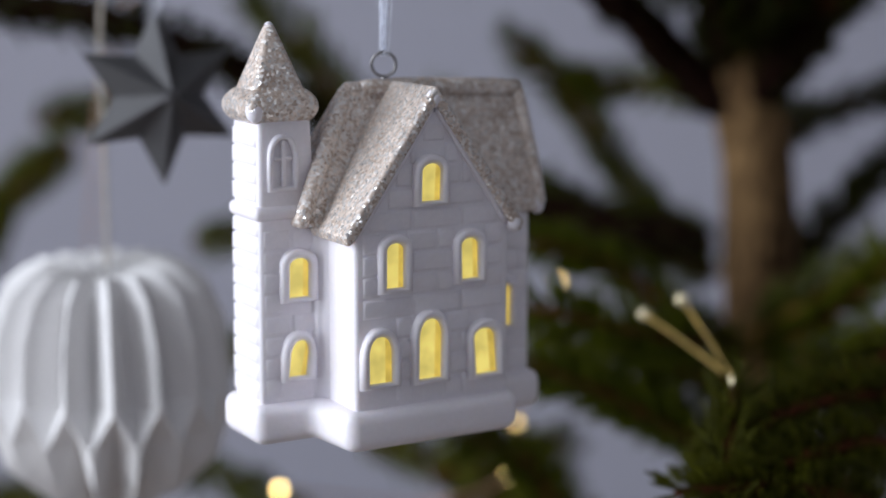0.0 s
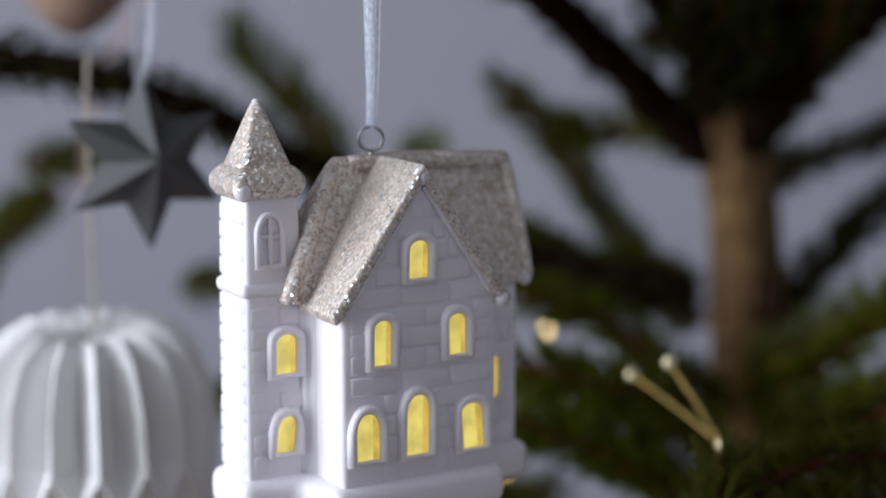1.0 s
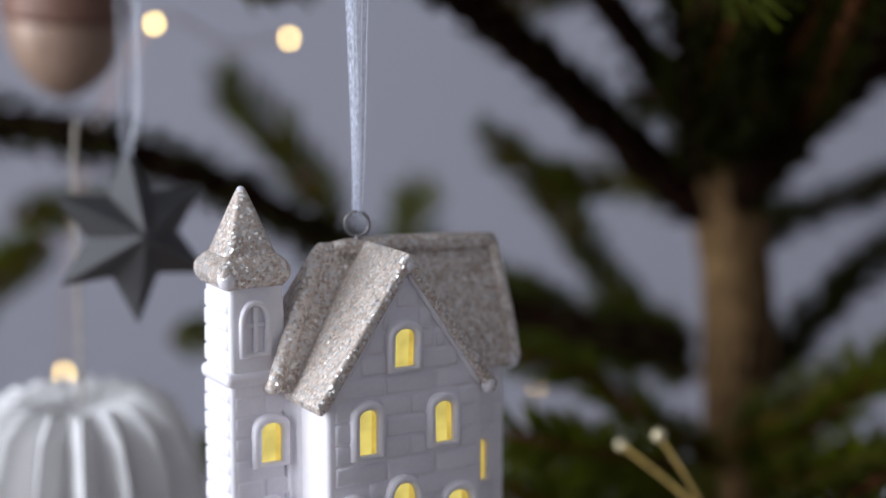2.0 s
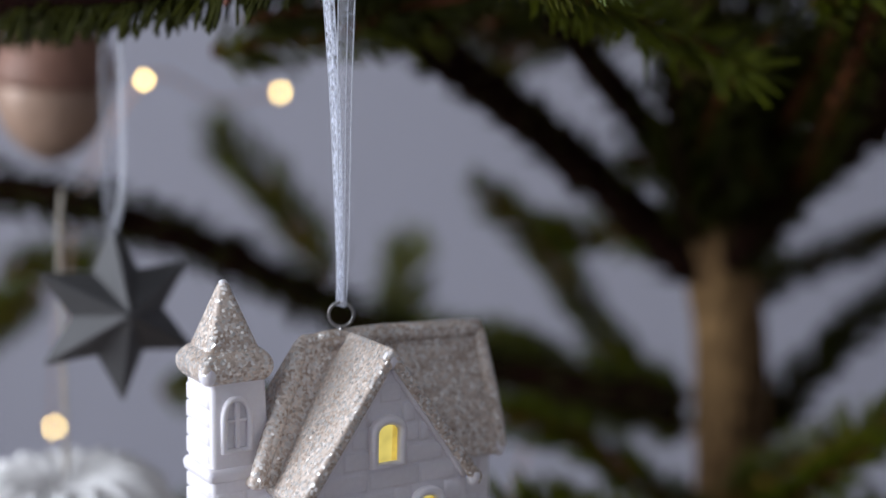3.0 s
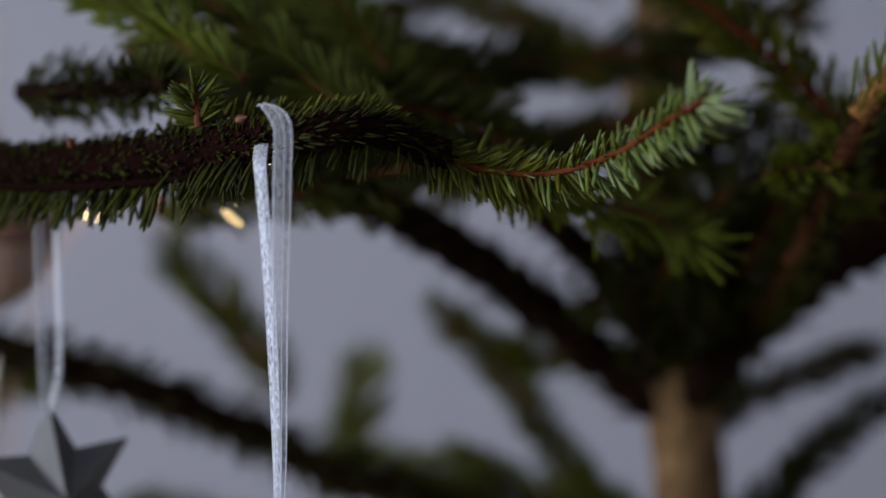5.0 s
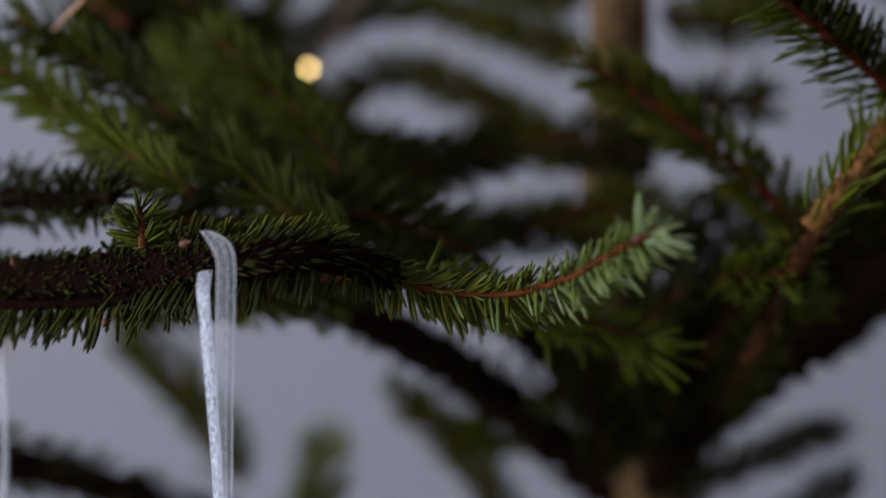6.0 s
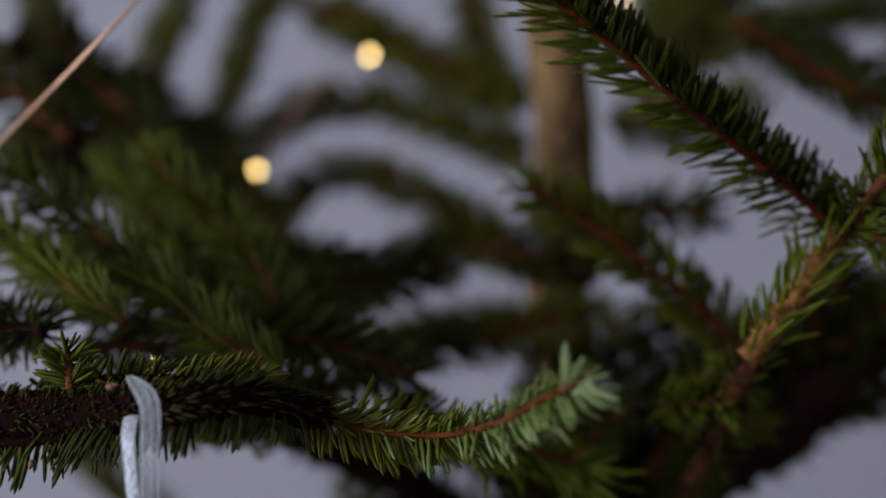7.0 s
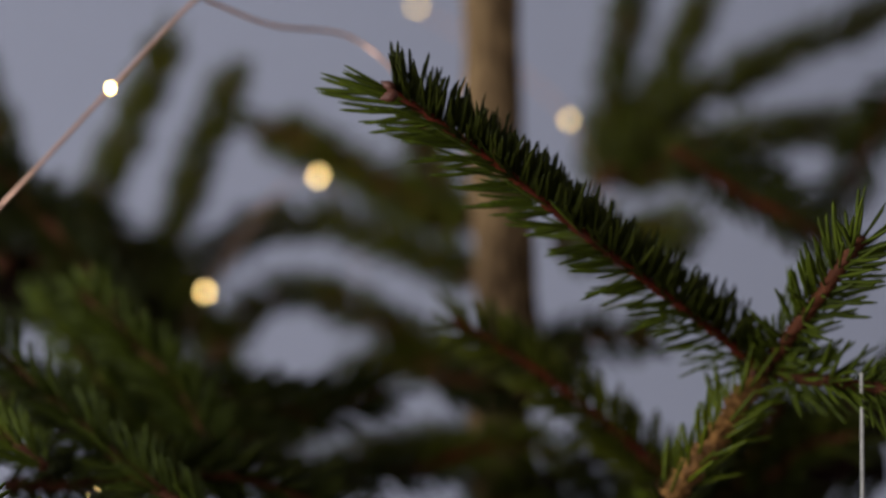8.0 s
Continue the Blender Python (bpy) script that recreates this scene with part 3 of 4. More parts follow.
for line in (
        [(0.1053, 0.5453, 1.2024), (0.0823, 0.5720, 1.2223), (0.0533, 0.5720, 1.2633), (0.0261, 0.5720, 1.2894)],
        [(0.1060, 0.5453, 1.2679), (0.0838, 0.5720, 1.2681), (0.0532, 0.5720, 1.2705)],
        [(0.1121, 0.5453, 1.2048), (0.0658, 0.5720, 1.2114), (0.0299, 0.5720, 1.2272)],
        [(0.1124, 0.5453, 1.1929), (0.0707, 0.5215, 1.2088), (0.0364, 0.5005, 1.2144)],
        [(-0.1726, 0.5720, 1.2537), (-0.1559, 0.5720, 1.2561), (-0.1319, 0.5720, 1.2608)],
        [(-0.1073, 0.5720, 1.2017), (-0.0832, 0.5720, 1.2029), (-0.0448, 0.5720, 1.1918)],
        [(-0.0990, 0.5215, 1.1597), (-0.0784, 0.5215, 1.1655), (-0.0436, 0.5453, 1.1609)],
        [(-0.2260, 0.6520, 1.1880), (-0.2091, 0.6520, 1.2069), (-0.1921, 0.6520, 1.2310)],
        [(-0.2144, 0.5720, 1.0837), (-0.1570, 0.5720, 1.0965), (-0.1124, 0.5720, 1.1016), (-0.0659, 0.5720, 1.0835)],
        [(-0.1613, 0.5987, 1.2399), (-0.1919, 0.5987, 1.2162), (-0.2082, 0.5987, 1.1858)]):
    branch(line, 0.0024, 0.0012, **BACK)
for line in (
        [(0.1047, 0.4374, 1.1720), (0.0763, 0.4205, 1.1863), (0.0560, 0.4163, 1.1960)],
        [(0.1139, 0.4794, 1.1720), (0.0865, 0.4689, 1.1917), (0.0611, 0.4689, 1.2108), (0.0299, 0.4689, 1.2204)],
        [(0.1014, 0.4374, 1.1450), (0.0768, 0.4205, 1.1643), (0.0528, 0.4163, 1.1775), (0.0296, 0.4163, 1.1855)],
        [(0.0556, 0.4374, 1.1113), (0.0392, 0.4374, 1.1325), (0.0249, 0.4374, 1.1493), (0.0028, 0.4374, 1.1556)],
        [(0.1235, 0.5215, 1.1664), (0.1324, 0.4584, 1.1876), (0.1548, 0.4163, 1.2244)],
        [(0.1270, 0.4794, 1.1610), (0.1383, 0.4374, 1.1822), (0.1598, 0.4163, 1.1971)]):
    branch(line, 0.0025, 0.0012, **BACK)
# boughs that rise on the far side of the trunk
branch([(0.1260, 0.5300, 1.2500), (0.1500, 0.5500, 1.2570), (0.1730, 0.5600, 1.2640), (0.2080, 0.5700, 1.2720)], 0.003, 0.0015, 0.0105, 3200, leaf=NEEDLE_DARK, width=0.0016)
branch([(0.1270, 0.5100, 1.1930), (0.1540, 0.5300, 1.2160), (0.1740, 0.5400, 1.2330), (0.2080, 0.5500, 1.2580)], 0.0045, 0.002, 0.0105, 3200, leaf=NEEDLE_DARK, bark=LIMB, width=0.0016)
branch([(0.1190, 0.4900, 1.1790), (0.1440, 0.4600, 1.2070), (0.1640, 0.4400, 1.2250), (0.1860, 0.4300, 1.2380)], 0.0025, 0.0014, 0.0135, 3400, leaf=NEEDLE_MID, bark=SHOOT, width=0.0016)
# green twigs below the gold spray
for line in (
        [(0.0960, 0.4000, 1.1820), (0.0760, 0.4200, 1.1870), (0.0590, 0.4400, 1.1920), (0.0460, 0.4500, 1.1940)],
        [(0.0920, 0.4200, 1.1610), (0.0640, 0.4500, 1.1690), (0.0330, 0.4800, 1.1790)],
        [(0.1290, 0.4500, 1.1790), (0.1450, 0.4500, 1.1830), (0.1730, 0.4500, 1.1870)]):
    branch(line, 0.002, 0.0011, 0.0125, 3000, width=0.0015, leaf=NEEDLE_DEEP, bark=DARK_TWIG)
# low dark boughs in front of the trunk
for line in (
        [(0.1422, 0.3377, 1.1979), (0.1111, 0.3182, 1.2005), (0.0881, 0.3054, 1.1967), (0.0699, 0.2965, 1.1833)],
        [(0.1429, 0.3265, 1.1856), (0.1133, 0.3118, 1.1883), (0.0914, 0.2965, 1.1865), (0.0767, 0.2889, 1.1730)],
        [(0.1236, 0.3118, 1.1701), (0.0983, 0.2990, 1.1805), (0.0779, 0.2889, 1.1838), (0.0615, 0.2851, 1.1835)],
        [(0.0763, 0.2889, 1.1778), (0.0774, 0.2965, 1.1913), (0.0793, 0.3029, 1.2078)],
        [(0.0888, 0.3118, 1.1601), (0.0957, 0.3182, 1.1815), (0.0935, 0.3265, 1.1992)],
        [(0.1502, 0.3490, 1.2138), (0.1252, 0.3490, 1.2017), (0.0924, 0.3265, 1.1929), (0.0742, 0.3118, 1.1794)]):
    branch(line, 0.0022, 0.0011, 0.011, 4200, leaf=NEEDLE_DEEP, width=0.0013)
for line in (
        [(0.1620, 0.4200, 1.1700), (0.1310, 0.4200, 1.1580), (0.1030, 0.4200, 1.1450)],
        [(0.1630, 0.4200, 1.1500), (0.1320, 0.4200, 1.1440), (0.1130, 0.4200, 1.1340)]):
    branch(line, 0.0022, 0.0011, 0.0125, 3800, leaf=NEEDLE_DARK, width=0.0014)
branch([(0.1080, 0.3300, 1.1630), (0.0910, 0.3200, 1.1740), (0.0740, 0.3100, 1.1790)], 0.0013, 0.0008, 0.0095, 3000, leaf=NEEDLE_FRESH, width=0.0012, flat=0.4)
# shaded twigs below the house
for line in (
        [(-0.0340, 0.5300, 1.1290), (-0.0060, 0.5300, 1.1180), (0.0240, 0.5300, 1.1040), (0.0410, 0.5300, 1.0900)],
        [(-0.0040, 0.5000, 1.1200), (0.0210, 0.5000, 1.1270), (0.0500, 0.5000, 1.1350)],
        [(0.0010, 0.5000, 1.1090), (0.0250, 0.5000, 1.1140), (0.0500, 0.5000, 1.1170)],
        [(0.1270, 0.5400, 1.4400), (0.1520, 0.5400, 1.4360), (0.1800, 0.5400, 1.4420)]):
    branch(line, 0.0028, 0.0014, 0.0120, 3200, leaf=NEEDLE_DEEP, bark=OLD_SHOOT, width=0.0015)
# behind the front bough
branch([(-0.0610, 0.4000, 1.3540), (-0.0360, 0.4000, 1.3580), (-0.0130, 0.3900, 1.3600), (0.0110, 0.3800, 1.3630)], 0.0018, 0.001, 0.0115, 3000, leaf=NEEDLE_DEEP, width=0.0014)
branch([(-0.0490, 0.3900, 1.3650), (-0.0280, 0.3800, 1.3680), (-0.0010, 0.3700, 1.3690), (0.0250, 0.3600, 1.3740)], 0.0018, 0.001, 0.0105, 3600, leaf=NEEDLE_DARK, width=0.0014)
branch([(-0.0780, 0.4500, 1.4010), (-0.0350, 0.4500, 1.3970), (0.0060, 0.4500, 1.3990), (0.0390, 0.4500, 1.3900)], 0.0022, 0.0012, 0.0135, 3400, leaf=NEEDLE_DARK, width=0.0015)
branch([(-0.0195, 0.3725, 1.3617), (0.0034, 0.3725, 1.3707), (0.0230, 0.3725, 1.3764)], 0.002, 0.001, **DARK)
branch([(-0.0451, 0.3725, 1.3861), (-0.0159, 0.3725, 1.3861), (0.0164, 0.3725, 1.3878), (0.0490, 0.3725, 1.3764)], 0.002, 0.001, **DARK)
branch([(-0.0942, 0.3725, 1.3922), (-0.0700, 0.3608, 1.3939), (-0.0463, 0.3265, 1.3979)], 0.0030, 0.0018, 0.011, 4200, bark=LIMB, leaf=NEEDLE_DARK)
for line in (
        [(0.0136, 0.3377, 1.3831), (-0.0077, 0.3490, 1.3952), (-0.0340, 0.3725, 1.4130), (-0.0542, 0.3843, 1.4265), (-0.0820, 0.3911, 1.4422)],
        [(-0.0275, 0.3377, 1.3982), (-0.0456, 0.3537, 1.4070), (-0.0698, 0.3725, 1.4193), (-0.0952, 0.3843, 1.4345)],
        [(0.0193, 0.3725, 1.3809), (0.0030, 0.3911, 1.4080), (-0.0121, 0.3995, 1.4223), (-0.0293, 0.4100, 1.4368)],
        [(0.0123, 0.4058, 1.3742), (-0.0048, 0.4121, 1.3907), (-0.0223, 0.4205, 1.4055), (-0.0445, 0.4374, 1.4306)]):
    branch(line, 0.0015, 0.0010, **LONG)
branch([(0.0262, 0.4374, 1.3620), (0.0558, 0.4794, 1.3648), (0.0995, 0.5005, 1.3655)], 0.002, 0.001, **DARK)
branch([(-0.0895, 0.5215, 1.4694), (-0.0560, 0.5215, 1.4489), (-0.0315, 0.5320, 1.4272), (-0.0108, 0.5453, 1.3830), (0.0378, 0.5453, 1.3476)], 0.007, 0.006, 0.012, 1500, bark=LIMB, leaf=NEEDLE_DARK)
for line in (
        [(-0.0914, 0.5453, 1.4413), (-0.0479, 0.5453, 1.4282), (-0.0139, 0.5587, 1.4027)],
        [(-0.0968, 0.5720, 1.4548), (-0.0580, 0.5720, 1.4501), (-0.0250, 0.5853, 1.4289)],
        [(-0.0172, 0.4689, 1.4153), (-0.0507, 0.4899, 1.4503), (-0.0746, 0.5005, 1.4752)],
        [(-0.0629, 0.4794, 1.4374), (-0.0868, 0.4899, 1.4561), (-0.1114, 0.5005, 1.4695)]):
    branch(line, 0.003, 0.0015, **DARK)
branch([(-0.0906, 0.5215, 1.4247), (-0.0506, 0.5215, 1.4161), (-0.0226, 0.5215, 1.3994)], 0.004, 0.003, 0.012, 2500, bark=LIMB, leaf=NEEDLE_DARK)
branch([(-0.0860, 0.5000, 1.4390), (-0.0580, 0.5000, 1.4280), (-0.0350, 0.5100, 1.4110), (-0.0130, 0.5200, 1.3850)], 0.0085, 0.005, 0.0115, 2600, bark=LIMB, leaf=NEEDLE_DARK)
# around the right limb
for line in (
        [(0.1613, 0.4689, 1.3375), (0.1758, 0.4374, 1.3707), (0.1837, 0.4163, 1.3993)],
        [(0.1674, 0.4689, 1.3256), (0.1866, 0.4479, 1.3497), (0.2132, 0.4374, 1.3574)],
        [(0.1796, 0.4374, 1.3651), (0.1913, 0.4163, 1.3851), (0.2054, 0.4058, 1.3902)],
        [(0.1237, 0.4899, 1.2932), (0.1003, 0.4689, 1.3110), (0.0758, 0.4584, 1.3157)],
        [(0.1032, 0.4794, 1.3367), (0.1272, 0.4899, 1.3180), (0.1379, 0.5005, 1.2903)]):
    branch(line, 0.0025, 0.0012, 0.013, 3600, leaf=NEEDLE_DARK, width=0.0015)
# loose twigs before the trunk
for line in (
        [(0.0740, 0.4700, 1.3690), (0.0980, 0.4600, 1.3780), (0.1210, 0.4600, 1.3750)],
        [(0.0840, 0.4700, 1.3500), (0.1050, 0.4700, 1.3570), (0.1280, 0.4700, 1.3530)],
        [(0.1300, 0.5000, 1.4510), (0.1520, 0.5000, 1.4470), (0.1740, 0.5000, 1.4510)]):
    branch(line, 0.0016, 0.001, 0.0115, 2200, width=0.0014, leaf=NEEDLE_DEEP, bark=DARK_TWIG)
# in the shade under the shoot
branch([(0.2280, 0.4500, 1.3870), (0.1990, 0.4600, 1.3800), (0.1770, 0.4700, 1.3620)], 0.006, 0.003, 0.0115, 3600, leaf=NEEDLE_DARK, bark=LIMB, width=0.0015)
branch([(0.2350, 0.4700, 1.3670), (0.2030, 0.4800, 1.3640), (0.1790, 0.4900, 1.3460)], 0.006, 0.003, 0.0115, 3600, leaf=NEEDLE_DARK, bark=LIMB, width=0.0015)
# around the shoot
branch([(0.1420, 0.3608, 1.3820), (0.1296, 0.3608, 1.3725), (0.1208, 0.3490, 1.3715)], 0.0014, 0.001, 0.0095, 4200)
branch([(0.1341, 0.3953, 1.3633), (0.1401, 0.3843, 1.3618), (0.1472, 0.3725, 1.3622)], 0.0014, 0.001, 0.0095, 4200)
branch([(0.1165, 0.3608, 1.3703), (0.1223, 0.3490, 1.3738), (0.1323, 0.3377, 1.3755)], 0.0014, 0.001, 0.0085, 4200)
branch([(0.1593, 0.4689, 1.4760), (0.1781, 0.4584, 1.4631), (0.1981, 0.4479, 1.4515), (0.2138, 0.4374, 1.4393)], 0.002, 0.001, 0.012, 3400, leaf=NEEDLE_DARK, bark=DARK_TWIG)
branch([(0.2586, 0.5215, 1.5045), (0.2422, 0.5215, 1.4777), (0.2300, 0.5215, 1.4508)], 0.002, 0.001, **DARK)
branch([(0.1759, 0.5215, 1.4799), (0.1949, 0.5215, 1.4656), (0.2264, 0.5215, 1.4451)], 0.002, 0.001, **DARK)
# far side
FAR = dict(needle=0.0122, density=3400, width=0.0018, leaf=NEEDLE_DEEP)
for line in (
        [(0.0992, 0.5880, 1.4443), (0.0713, 0.6253, 1.4531), (0.0429, 0.6467, 1.4682), (0.0091, 0.6467, 1.4839)],
        [(0.1020, 0.5933, 1.4211), (0.0689, 0.6253, 1.4341), (0.0379, 0.6467, 1.4426), (0.0062, 0.6467, 1.4366), (-0.0233, 0.6467, 1.4097)],
        [(0.1022, 0.5933, 1.3771), (0.0658, 0.6067, 1.4014), (0.0331, 0.6253, 1.4127), (0.0092, 0.6253, 1.4056), (-0.0101, 0.6253, 1.3757)],
        [(0.1017, 0.5880, 1.3848), (0.0704, 0.6067, 1.3849), (0.0472, 0.6253, 1.3728), (0.0255, 0.6253, 1.3512)],
        [(0.1022, 0.5667, 1.3563), (0.0791, 0.5933, 1.3540), (0.0467, 0.5880, 1.3460), (0.0283, 0.5880, 1.3299)],
        [(-0.0704, 0.6067, 1.4115), (-0.0561, 0.6253, 1.4498), (-0.0414, 0.6467, 1.4875), (-0.0241, 0.6467, 1.5234)],
        [(-0.0291, 0.6067, 1.4136), (-0.0211, 0.6253, 1.4427), (-0.0103, 0.6467, 1.4779), (0.0033, 0.6467, 1.5068)],
        [(0.0017, 0.5880, 1.3947), (-0.0313, 0.6067, 1.4206), (-0.0652, 0.6067, 1.4415), (-0.1123, 0.6067, 1.4622)],
        [(-0.0121, 0.5933, 1.4056), (-0.0570, 0.5933, 1.4150), (-0.1104, 0.5933, 1.4266)],
        [(-0.0923, 0.6467, 1.4562), (-0.1011, 0.6467, 1.4875), (-0.1122, 0.6467, 1.5184)],
        [(0.1516, 0.5880, 1.4590), (0.1673, 0.6467, 1.5058), (0.1815, 0.6733, 1.5493)],
        [(0.1539, 0.5880, 1.4613), (0.1872, 0.6467, 1.5008), (0.2160, 0.6733, 1.5492)],
        [(0.1562, 0.5880, 1.4636), (0.1907, 0.6253, 1.4885), (0.2319, 0.6467, 1.5092), (0.3026, 0.6733, 1.5391)],
        [(0.1616, 0.5933, 1.4588), (0.2108, 0.6067, 1.4766), (0.2514, 0.6253, 1.4810), (0.2930, 0.6253, 1.4856)],
        [(0.0777, 0.6253, 1.4903), (0.0858, 0.6067, 1.4647), (0.0963, 0.5933, 1.4422)],
        [(0.0159, 0.6467, 1.4835), (0.0540, 0.6253, 1.4669), (0.0913, 0.5880, 1.4447)]):
    branch(line, 0.003, 0.0015, **FAR)
for line in (
        [(0.1173, 0.5215, 1.3977), (0.1352, 0.5005, 1.4085), (0.1538, 0.4794, 1.4110)],
        [(0.0797, 0.4794, 1.3987), (0.1033, 0.4794, 1.3967), (0.1285, 0.4794, 1.4065)],
        [(0.0056, 0.4584, 1.3974), (0.0359, 0.4584, 1.3918), (0.0623, 0.4584, 1.3975)]):
    branch(line, 0.002, 0.0012, **DARK)
for line in (
        [(0.0874, 0.4058, 1.1957), (0.0631, 0.3911, 1.2029), (0.0405, 0.3843, 1.2101), (0.0260, 0.3843, 1.2128)],
        [(0.0960, 0.4058, 1.1586), (0.0772, 0.3953, 1.1685), (0.0542, 0.3911, 1.1822), (0.0265, 0.3911, 1.1936)]):
    branch(line, 0.0015, 0.001, 0.0135, 3000, width=0.0015)


# ---------------------------------------------------------------- house ornament (local millimetres: x along its front, y back, z up)
house = thing("house_ornament", "white bisque house ornament with champagne glitter roofs and lit yellow windows", "ornament",
              m=Matrix.Translation((-0.0026, 0.2507, 1.2914 - 0.082)) @ pose(0, 0, 0, 0, 0, 30))
MM = 0.001


def mm(points):
    return [tuple(c * MM for c in p) for p in points]


def solid(low, high, bevel):
    return box(mm([low])[0], mm([high])[0], bevel * MM, 3)


def hull(points, bevel, segments=3):
    """The convex solid round some points, with rounded edges."""
    bm = bmesh.new()
    for p in mm(points):
        bm.verts.new(p)
    bmesh.ops.convex_hull(bm, input=bm.verts[:])
    bmesh.ops.dissolve_limit(bm, angle_limit=radians(3), verts=bm.verts[:], edges=bm.edges[:])
    bmesh.ops.bevel(bm, geom=bm.edges[:], offset=bevel * MM, segments=segments, affect="EDGES", profile=0.5)
    return bm


part("front_wall", prism(mm([(-21.3, 6), (21.3, 6), (21.3, 53), (0, 83), (-21.3, 53)]), 0, 24 * MM, 1.3 * MM, 3, "y"), CERAMIC, house, "", True)
part("wing_wall", solid((-21, 15, 6), (37, 31, 54), 1.0), CERAMIC, house, "", True)
part("tower_wall", hull([(-38.2, 17, 6), (-20.4, 17, 6), (-20.4, 33, 6), (-38.2, 33, 6), (-37.4, 17.4, 78), (-23.6, 17.4, 78), (-23.6, 32.6, 78), (-37.4, 32.6, 78)], 1.3), CERAMIC, house, "square tower wall", True)
part("corner", prism(mm([(-24.4, 17.2), (-22.6, 16.4), (-21.5, 14.6), (-20.9, 11.5), (-20.8, 17.8)]), 6 * MM, 51 * MM), CERAMIC, house, "", True)
part("tower_band", solid((-38.9, 16.5, 53.2), (-22.9, 33.5, 57), 1.6), CERAMIC, house, "", True)
plinth = prism(mm([(-40.6, 14.4), (-26.0, 14.2), (-24.2, -2.3), (23.6, -2.3), (23.8, 12.4), (40, 12.6), (40, 34), (-40.6, 36)]), -1.3 * MM, 8.8 * MM, 3.2 * MM, 5)
part("plinth", plinth, CERAMIC, house, "rounded white plinth", True)

# roofs
roof = hull([(-12.5, 23, 86.2), (38.6, 23, 83.6), (-30, 12.3, 51.5), (40.6, 12.3, 50.6), (-30, 33.7, 51.5), (40.6, 33.7, 50.6)], 1.8, 4)
part("main_roof", roof, GLITTER, house, "champagne glitter roof", True)
part("front_roof", prism(mm([(0, 85.6), (24.8, 51.2), (23.6, 48.6), (21.4, 50.4), (0, 80.8), (-21.4, 50.4), (-23.6, 48.6), (-24.8, 51.2)]), -2.0 * MM, 20 * MM, 0.9 * MM, 3, "y"), GLITTER, house, "champagne glitter gable roof", True)
part("tower_eave", hull([(-39.9, 15.9, 78.5), (-21.8, 15.9, 78.5), (-21.8, 34, 78.5), (-39.9, 34, 78.5), (-39.9, 15.9, 82.0), (-21.8, 15.9, 82.0), (-21.8, 34, 82.0), (-39.9, 34, 82.0),
                         (-38, 17.8, 76.3), (-23.6, 17.8, 76.3), (-23.6, 32.2, 76.3), (-38, 32.2, 76.3), (-37.4, 18.4, 84.6), (-24.2, 18.4, 84.6), (-24.2, 31.6, 84.6), (-37.4, 31.6, 84.6)], 1.2), GLITTER, house, "", True)
part("tower_roof", hull([(-38, 17.8, 82), (-23.6, 17.8, 82), (-23.6, 32.2, 82), (-38, 32.2, 82), (-31.8, 24, 100), (-29.8, 24, 100), (-29.8, 26, 100), (-31.8, 26, 100)], 1.3, 4), GLITTER, house, "steep champagne glitter spire", True)


def lump(at, size, name, label):
    bm = bmesh.new()
    bmesh.ops.create_uvsphere(bm, u_segments=14, v_segments=8, radius=1.0, matrix=Matrix.Translation([c * MM for c in at]) @ Matrix.Diagonal((*[c * MM for c in size], 1)))
    return part(name, bm, CERAMIC, house, label, True)


lump((0, -0.5, 82.3), (2.1, 1.7, 2.3), "ridge_knob", "bare white knob")
lump((22.6, -0.4, 51.0), (2.0, 1.9, 2.5), "eave_knob", "bare white knob")
lump((-37.9, 17.9, 79.6), (2.3, 2.3, 2.9), "eave_knob", "bare white corner")
lump((-30.8, 25, 98.9), (1.15, 1.15, 1.2), "spire_tip", "bare white tip")


lump((38.8, 14.2, 52.2), (1.9, 1.8, 2.4), "eave_knob", "bare white corner")


def rolled_edge(name, line, radius, mat, label):
    """A rounded bead along an edge of a roof."""
    pts, _ = glide(mm(line), 16)
    v, f = tube(pts, lambda u: radius * MM * (0.75 + 0.25 * math.sin(math.pi * u) ** 0.5), 12, 0.04, rng)
    mesh_object(name, v, f, mat, house, label, True)


rolled_edge("ridge", [(-7.5, 23, 83.2), (12, 23, 82.8), (38.2, 23, 81.6)], 2.6, GLITTER, "thick rounded glitter ridge")
rolled_edge("verge", [(-12.4, 22.0, 82.0), (-20.4, 17.6, 67.8), (-29.0, 13.0, 52.4)], 2.3, GLITTER, "thick rounded glitter verge")
rolled_edge("verge", [(37.7, 22.4, 81.6), (38.7, 18.0, 67.2), (39.4, 13.4, 52.6)], 1.8, GLITTER, "thick rounded glitter verge")
rolled_edge("bargeboard", [(-20.2, -0.1, 51.4), (-10.5, -0.3, 65.6), (-0.6, -0.3, 80.0)], 0.9, CERAMIC, "plain white bead under the gable roof")
rolled_edge("bargeboard", [(20.2, -0.1, 51.4), (10.5, -0.3, 65.6), (0.6, -0.3, 80.0)], 0.9, CERAMIC, "plain white bead under the gable roof")


# windows: a raised arch round a lit pane
def arch(cx, low, high, half, pointed):
    """The outline of an arched opening, from its foot round and back, in x and z."""
    rise = half * (1.35 if pointed else 0.75)
    line = [(cx - half, low)]
    for k in range(11):
        a = math.pi * (1 - k / 10)
        bend = 1.0 if not pointed else 0.8
        line.append((cx + half * math.copysign(abs(math.cos(a)) ** bend, math.cos(a)), high - rise + rise * math.sin(a) ** (1.0 if not pointed else 1.15)))
    line.append((cx + half, low))
    return line


